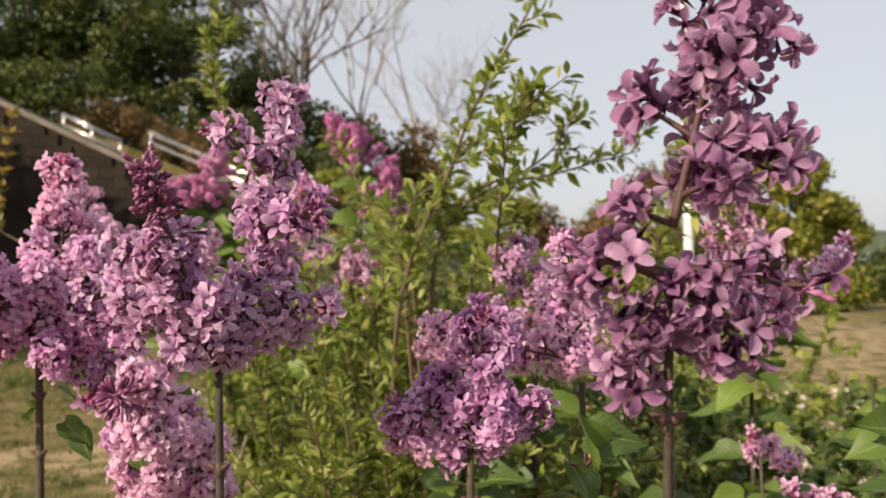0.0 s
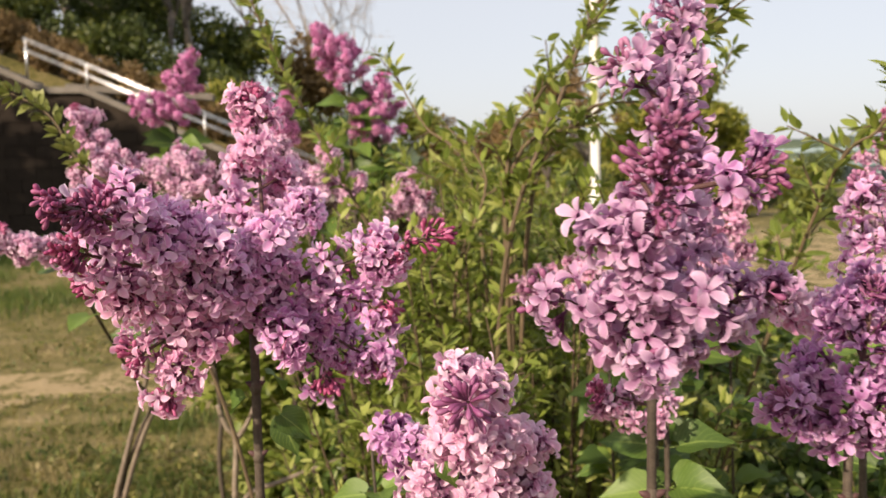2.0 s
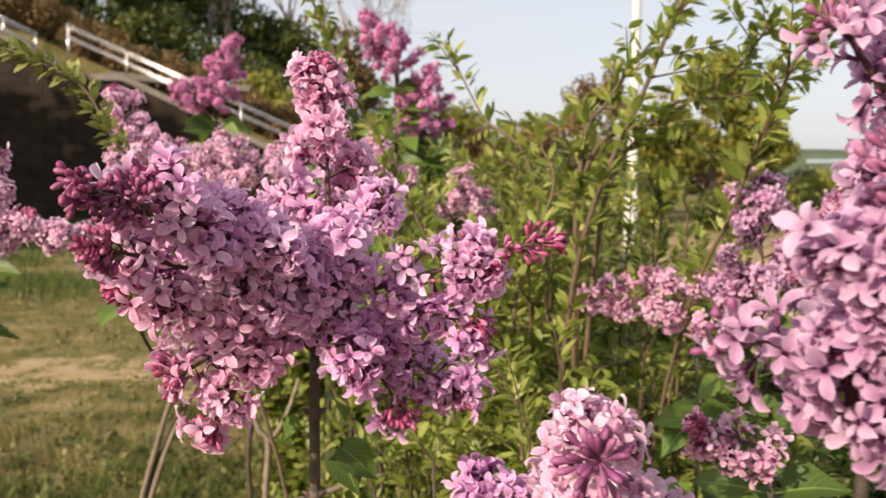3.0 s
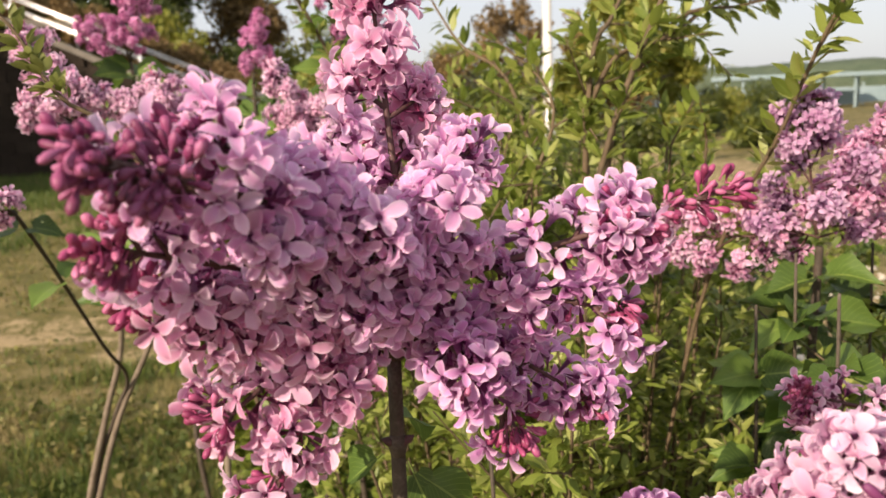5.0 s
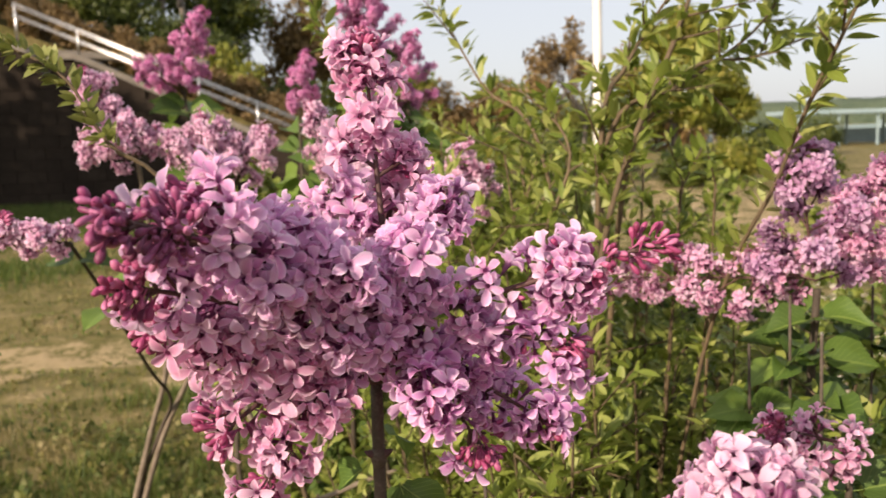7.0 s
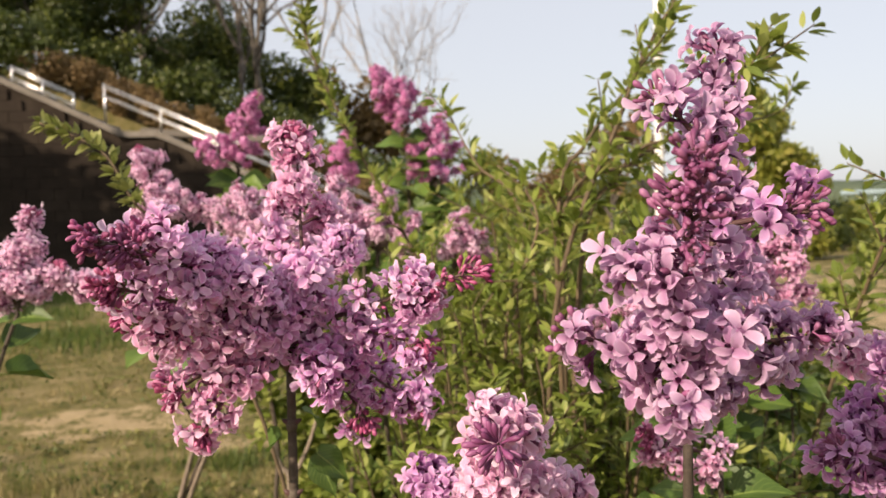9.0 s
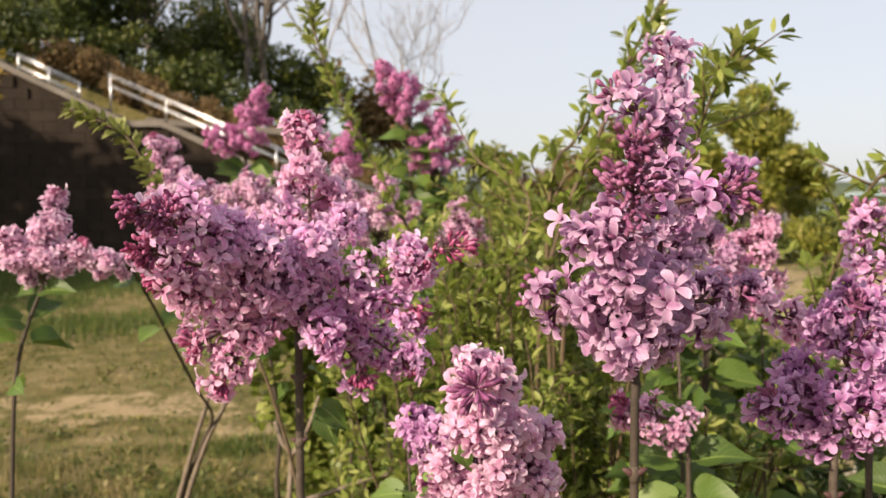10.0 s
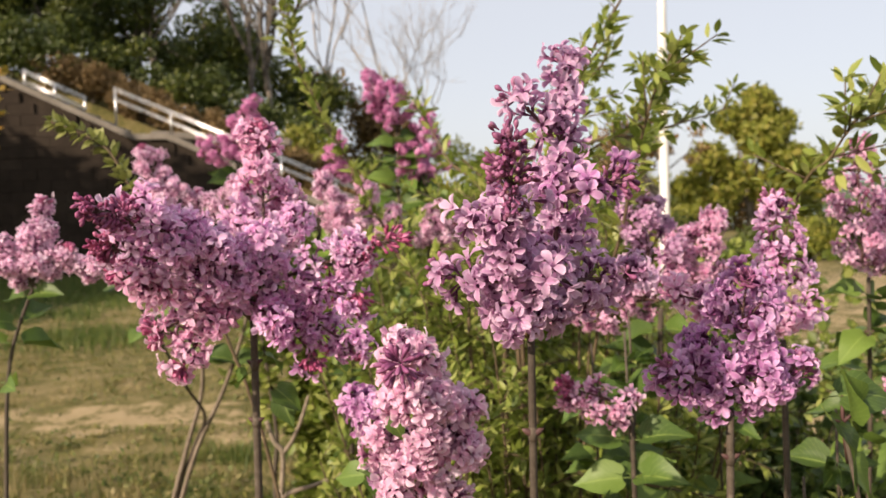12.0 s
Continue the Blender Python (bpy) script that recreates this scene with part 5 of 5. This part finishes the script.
# leafy shoots without flowers, low on the right
for k, (x, y, z, n) in enumerate(((0.15, 0.50, 1.09, 6), (0.20, 0.56, 1.12, 6), (0.10, 0.56, 1.08, 5), (0.30, 0.62, 1.16, 7), (0.25, 0.48, 1.06, 6), (0.17, 0.66, 1.10, 6), (0.06, 0.50, 1.07, 4), (-0.02, 0.62, 1.05, 4), (0.36, 0.70, 1.17, 6), (-0.19, 0.68, 1.10, 4), (0.255, 0.48, 1.20, 6), (0.285, 0.52, 1.15, 6), (0.225, 0.45, 1.13, 5), (0.13, 0.44, 1.10, 5), (0.075, 0.43, 1.085, 4), (0.18, 0.42, 1.085, 4), (0.24, 0.40, 1.11, 4), (0.045, 0.80, 1.164, 5), (0.145, 0.86, 1.155, 5), (0.022, 0.72, 1.156, 5), (0.006, 0.78, 1.137, 5))):
    foot = Vector((x + 0.03, y + 0.04, 0))
    shoot = anchor("lilac_shoot", foot, "leafy lilac shoot without flowers, broad fresh green leaves", "lilac", "leafy lilac shoots")
    ln = bend([foot, (x + 0.02, y + 0.02, z * 0.6), (x, y, z)], 6)
    part("stem", mesh_of("stem", *tube(ln, [0.0024 - 0.0014 * j / (len(ln) - 1) for j in range(len(ln))], 7)[:2], STEM), shoot, m=under(shoot))
    leaf_pairs(shoot, ln, n + 3, 0.031, 500 + k, 0.80, 1.0, -0.7)


# broad leaves that lean in beside the purple head
shoot = anchor("lilac_shoot", (0.16, 0.47, 0), "leafy lilac shoot with a few large dark green leaves", "lilac", "leafy lilac shoots")
ln = bend([(0.16, 0.47, 0), (0.15, 0.455, 0.7), (0.0730, 0.4520, 1.1431)], 6)
part("stem", mesh_of("stem", *tube(ln, [0.0026 - 0.0014 * j / (len(ln) - 1) for j in range(len(ln))], 7)[:2], STEM), shoot, m=under(shoot))
for p, w, up, z in (((0.0760, 0.4500, 1.1473), (-0.2, -0.3, 0.8), (0.8, -0.55, 0.3), 0.028), ((0.0646, 0.4450, 1.1459), (0.5, -0.25, -0.6), (0.75, -0.5, 0.5), 0.034), ((0.0740, 0.4550, 1.1567), (0.75, -0.1, 0.1), (0.3, -0.75, 0.6), 0.032), ((0.0793, 0.4600, 1.1189), (0.5, 0.1, -0.5), (0.6, -0.6, 0.4), 0.030)):
    lilac_leaf(shoot, p, w, up, z)
    part("petiole", mesh_of("petiole", *tube(bend([ln[-1], p], 2), [0.0012, 0.001, 0.0009], 6)[:2], GREEN_STEM), shoot, m=under(shoot))


# ---- green shrubs ----
SMALL_LEAF = leaf_template(0.19)
ROUND_LEAF = leaf_template(0.36)
SMALL_LEAF_MESH = mesh_of("leaf", *SMALL_LEAF[:2], SHRUB_LEAF, SMALL_LEAF[2])
SAPLING_SHAPE = leaf_template(0.24)
SAPLING_LEAF_MESH = mesh_of("leaf", *SAPLING_SHAPE[:2], SAPLING_LEAF, SAPLING_SHAPE[2])
ORANGE_LEAF_MESH = mesh_of("leaf", *SAPLING_SHAPE[:2], ORANGE_LEAF, SAPLING_SHAPE[2])


def leafy_branch(r, soup, picked, line, size, step, keep, template=SMALL_LEAF, tuft=2):
    """Small tufts of leaves in pairs along a branch."""
    acc = 0.0
    for a, b in zip(line, line[1:]):
        seg = (b - a).length
        d = (b - a).normalized()
        acc += seg
        while acc > step:
            acc -= step
            p = a.lerp(b, r.random())
            w = rand_dir(r)
            w = (w - d * w.dot(d)).normalized()
            for s in (1, -1):
                for k in range(r.randint(1, tuft)):
                    g = (w * s + d * r.uniform(0.3, 1.1) + rand_dir(r) * 0.35 + Vector((0, 0, 0.15))).normalized()
                    m = aim_leaf(p + g * 0.003, g, Vector((0, 0, 1)) + rand_dir(r) * 0.7, size * r.uniform(0.55, 1.2))
                    if picked is not None and keep > 0 and r.random() < keep:
                        picked.append(m)
                    else:
                        soup.put(template, m)


def build_green_shrub():
    r = random.Random(77)
    foot = Vector((0.03, 1.22, 0))
    shrub = anchor("green_shrub", foot, "tall wispy shrub with small fresh yellow-green leaves on arching twigs", "shrub")
    soup, picked = Soup(), []
    lines = [
        [(-0.06, 1.17, 0.95), (-0.163, 1.15, 1.182), (-0.219, 1.15, 1.295), (-0.274, 1.15, 1.406), (-0.304, 1.15, 1.494), (-0.28, 1.15, 1.56)],
        [(-0.04, 1.0, 0.85), (-0.053, 0.92, 1.172), (0.009, 0.92, 1.349), (0.039, 0.92, 1.42), (0.091, 0.92, 1.508), (0.106, 0.92, 1.55)],
        [(-0.03, 1.0, 1.0), (-0.042, 0.95, 1.273), (-0.01, 0.98, 1.334), (0.042, 1.03, 1.392), (0.093, 1.05, 1.445)],
        [(-0.03, 1.1, 1.0), (-0.058, 1.1, 1.261), (-0.106, 1.15, 1.328), (-0.145, 1.2, 1.417)],
        [(-0.03, 1.0, 1.1), (-0.034, 0.95, 1.278), (0.035, 0.97, 1.316), (0.114, 1.0, 1.363), (0.15, 1.0, 1.41)],
        [(-0.02, 1.0, 1.1), (0.024, 0.97, 1.309), (0.12, 1.0, 1.342), (0.234, 1.05, 1.375)],
        [(0.03, 0.95, 1.0), (0.048, 0.82, 1.25), (0.054, 0.76, 1.335), (0.060, 0.74, 1.365), (0.068, 0.73, 1.385)],
        [(0.16, 0.95, 0.9), (0.185, 0.78, 1.238), (0.196, 0.72, 1.295), (0.205, 0.7, 1.318), (0.235, 0.7, 1.335)],
        [(-0.06, 1.05, 0.9), (-0.091, 1.0, 1.138), (-0.055, 1.0, 1.26), (-0.09, 1.05, 1.32)],
    ]
    for k, pts in enumerate(lines):
        ln = bend([foot + Vector((r.uniform(-0.05, 0.05), r.uniform(-0.05, 0.05), 0))] + [Vector(p) for p in pts], 6)
        part("branch", mesh_of("branch", *tube(ln, [(0.0022 if k in (6, 7) else 0.0034) * (1 - 0.8 * j / (len(ln) - 1)) for j in range(len(ln))], 6)[:2], TWIG), shrub, m=under(shrub))
        leafy_branch(r, soup, picked, ln[8:], 0.0205, 0.0105, 0.2, tuft=2)
        for j in range(10, len(ln) - 1):
            if r.random() < 0.55:
                d = ((ln[j + 1] - ln[j]).normalized() * 0.8 + rand_dir(r, 0.3)).normalized()
                tw = bend([ln[j], ln[j] + d * r.uniform(0.02, 0.06)], 3)
                part("twig", mesh_of("twig", *tube(tw, [0.0011, 0.0009, 0.0007, 0.0005], 4)[:2], TWIG), shrub, m=under(shrub))
                leafy_branch(r, soup, picked, tw, 0.0175, 0.007, 0.15, tuft=2)
    # the body of the shrub
    body = Soup()
    for k in range(250):
        x, y = (r.gauss(-0.06, 0.09) if k % 2 else r.gauss(0.08, 0.2)), 1.2 + r.uniform(-0.42, 0.45)
        top = 1.27 - (0.16 if y < 0.95 else 0) - 0.8 * max(abs(x + 0.06) - 0.07, 0) * r.uniform(0.4, 1.0) - 0.32 * r.random()
        st = foot + Vector((r.uniform(-0.08, 0.08), r.uniform(-0.08, 0.08), 0))
        ln = bend([st, Vector((st.x + (x - st.x) * 0.6, st.y + (y - st.y) * 0.6, top * 0.55)), Vector((x, y, top))], 6)
        body.add(*tube(ln, [0.004 - 0.003 * j / (len(ln) - 1) for j in range(len(ln))], 4, False))
        leafy_branch(r, soup, None, ln[5:], 0.0175, 0.010, 0)
        for j in range(5, len(ln)):
            d = rand_dir(r, 0.5)
            tw = bend([ln[j], ln[j] + d * r.uniform(0.04, 0.09)], 3)
            body.add(*tube(tw, [0.0013, 0.001, 0.0008, 0.0005], 3, False))
            leafy_branch(r, soup, None, tw, 0.0165, 0.0066, 0)
    tagged(part("inner_wood", body.mesh("inner_wood", TWIG), shrub, m=under(shrub)), kind="stuff")
    for m in picked[:300]:
        part("leaf", SMALL_LEAF_MESH, shrub, m=under(shrub, m))
    for m in picked[300:]:
        soup.put(SMALL_LEAF, m)
    tagged(part("foliage", soup.mesh("foliage", SHRUB_LEAF), shrub, m=under(shrub)), kind="stuff")


build_green_shrub()


def low_shrub(label, foot, spread, height, stems, seed, material, size=0.02):
    r = random.Random(seed)
    foot = Vector(foot)
    shrub = anchor("low_shrub", foot, label, "shrub")
    soup, wood = Soup(), Soup()
    for k in range(stems):
        a, q = r.uniform(0, 6.28), spread * r.random() ** 0.6
        tip = foot + Vector((math.cos(a) * q, math.sin(a) * q * 0.8, height * r.uniform(0.45, 1.0)))
        ln = bend([foot + Vector((math.cos(a) * q * 0.2, math.sin(a) * q * 0.2, 0)), foot.lerp(tip, 0.5) + Vector((0, 0, 0.1 * height)), tip], 5)
        wood.add(*tube(ln, [0.004 - 0.003 * j / (len(ln) - 1) for j in range(len(ln))], 4, False))
        leafy_branch(r, soup, None, ln[3:], size, 0.016, 0, ROUND_LEAF)
        for j in range(3, len(ln)):
            for i in range(2):
                tw = bend([ln[j], ln[j] + rand_dir(r, 0.3) * r.uniform(0.05, 0.13)], 3)
                wood.add(*tube(tw, [0.0014, 0.001, 0.0008, 0.0005], 3, False))
                leafy_branch(r, soup, None, tw, size, 0.012, 0, ROUND_LEAF)
    tagged(part("wood", wood.mesh("wood", TWIG), shrub, m=under(shrub)), kind="stuff")
    tagged(part("foliage", soup.mesh("foliage", material), shrub, m=under(shrub)), kind="stuff")


low_shrub("low dense dark green shrub with small rounded leaves", (0.42, 1.45, 0), 0.42, 1.0, 46, 401, LOW_LEAF, 0.024)
low_shrub("low dense dark green shrub with small rounded leaves", (0.95, 1.6, 0), 0.45, 0.95, 46, 402, LOW_LEAF, 0.024)
low_shrub("low dense dark green shrub with small rounded leaves", (0.05, 1.75, 0), 0.40, 1.05, 40, 403, LOW_LEAF, 0.024)
low_shrub("loose yellow-green shrub with small leaves behind the lilacs", (0.55, 2.2, 0), 0.5, 1.1, 60, 404, SHRUB_LEAF, 0.028)
low_shrub("loose yellow-green shrub with small leaves behind the lilacs", (-0.25, 2.2, 0), 0.35, 1.25, 60, 405, SHRUB_LEAF, 0.03)


def build_twig(label, pts, seed, leaf=0.0098, step=0.0022, skin=None):
    """A single leafy twig of a shrub that stands by itself."""
    r = random.Random(seed)
    foot = Vector((pts[0][0] + 0.05, pts[0][1] + 0.05, 0))
    tw = anchor("leafy_sapling", foot, label, "sapling")
    ln = bend([foot] + [Vector(p) for p in pts], 6)
    part("stem", mesh_of("stem", *tube(ln, [0.0022 - 0.0016 * j / (len(ln) - 1) for j in range(len(ln))], 6)[:2], TWIG), tw, m=under(tw))
    soup, picked = Soup(), []
    leafy_branch(r, soup, picked, ln[-14:], leaf, step, 1.0, tuft=3)
    for m in picked:
        part("leaf", skin or SAPLING_LEAF_MESH, tw, m=under(tw, m))


build_twig("thin arching sapling with small pale green leaves", [(-0.27, 0.82, 0.9), (-0.345, 0.775, 1.22), (-0.389, 0.76, 1.283), (-0.412, 0.76, 1.322), (-0.456, 0.76, 1.344)], 601)
build_twig("tall thin sapling with orange and yellow-green leaves on the lawn", [(-1.982, 3.700, 0.776), (-1.944, 3.700, 1.178), (-1.911, 3.700, 1.484), (-1.879, 3.700, 1.764), (-1.849, 3.700, 1.903)], 602, 0.05, 0.028, ORANGE_LEAF_MESH)


# bare canes in front of the lawn
def cane(pts, r0, label, fork=()):
    """A bare stem from the ground; fork: the points of a second arm that leaves it."""
    foot, first = Vector(pts[0]), Vector(pts[1])
    c = anchor("bare_cane", foot, label, "cane", "bare canes")
    ln = bend([foot, foot.lerp(first, 0.5), foot.lerp(first, 0.8), foot.lerp(first, 0.93)] + [Vector(p) for p in pts[1:]], 5)
    part("stem", mesh_of("stem", *tube(ln, [r0 * (1.2 - 0.5 * j / (len(ln) - 1)) for j in range(len(ln))], 8)[:2], CANE), c, m=under(c))
    if fork:
        part("arm", mesh_of("arm", *tube(bend([Vector(p) for p in fork], 5), [r0 * (0.8 - 0.3 * j / (5 * len(fork) - 5)) for j in range(5 * len(fork) - 4)], 8)[:2], CANE), c, m=under(c))


cane([(-0.416, 1.46, 0), (-0.386, 1.450, 0.793), (-0.382, 1.450, 0.863), (-0.395, 1.450, 0.883), (-0.407, 1.450, 0.919)], 0.0055, "bare forked cane among the lilac stems", ((-0.382, 1.450, 0.863), (-0.368, 1.450, 0.880), (-0.352, 1.450, 0.912), (-0.336, 1.450, 0.959)))
cane([(-0.42, 1.12, 0), (-0.327, 1.100, 0.900), (-0.284, 1.100, 0.918), (-0.241, 1.100, 0.933), (-0.215, 1.100, 0.939)], 0.0036, "thin bare cane bending sideways among the stems")


def build_pebbles():
    """Pale stones and clods scattered on the bare ground."""
    r = random.Random(9)
    soup = Soup()
    bm = bmesh.new()
    bmesh.ops.create_icosphere(bm, subdivisions=1, radius=1.0)
    v = np.array([tuple(q.co) for q in bm.verts])
    f = [tuple(q.index for q in p.verts) for p in bm.faces]
    bm.free()
    for k in range(1700):
        x, y = r.uniform(0.1, 3.6), 2.0 + 6.0 * r.random() ** 1.3
        q = 0.006 + 0.042 * r.random() ** 2
        soup.add(v * np.array([q * r.uniform(0.7, 1.4), q * r.uniform(0.7, 1.4), q * 0.6]) * (1 + 0.2 * np.sin(v * 5 + k)) + np.array([x, y, bank(x, y) + q * 0.2]), f)
    tagged(new("pebbles", soup.mesh("pebbles", PEBBLE, False)), "pale stones and clods scattered on bare soil", "stones", kind="stuff")


build_pebbles()
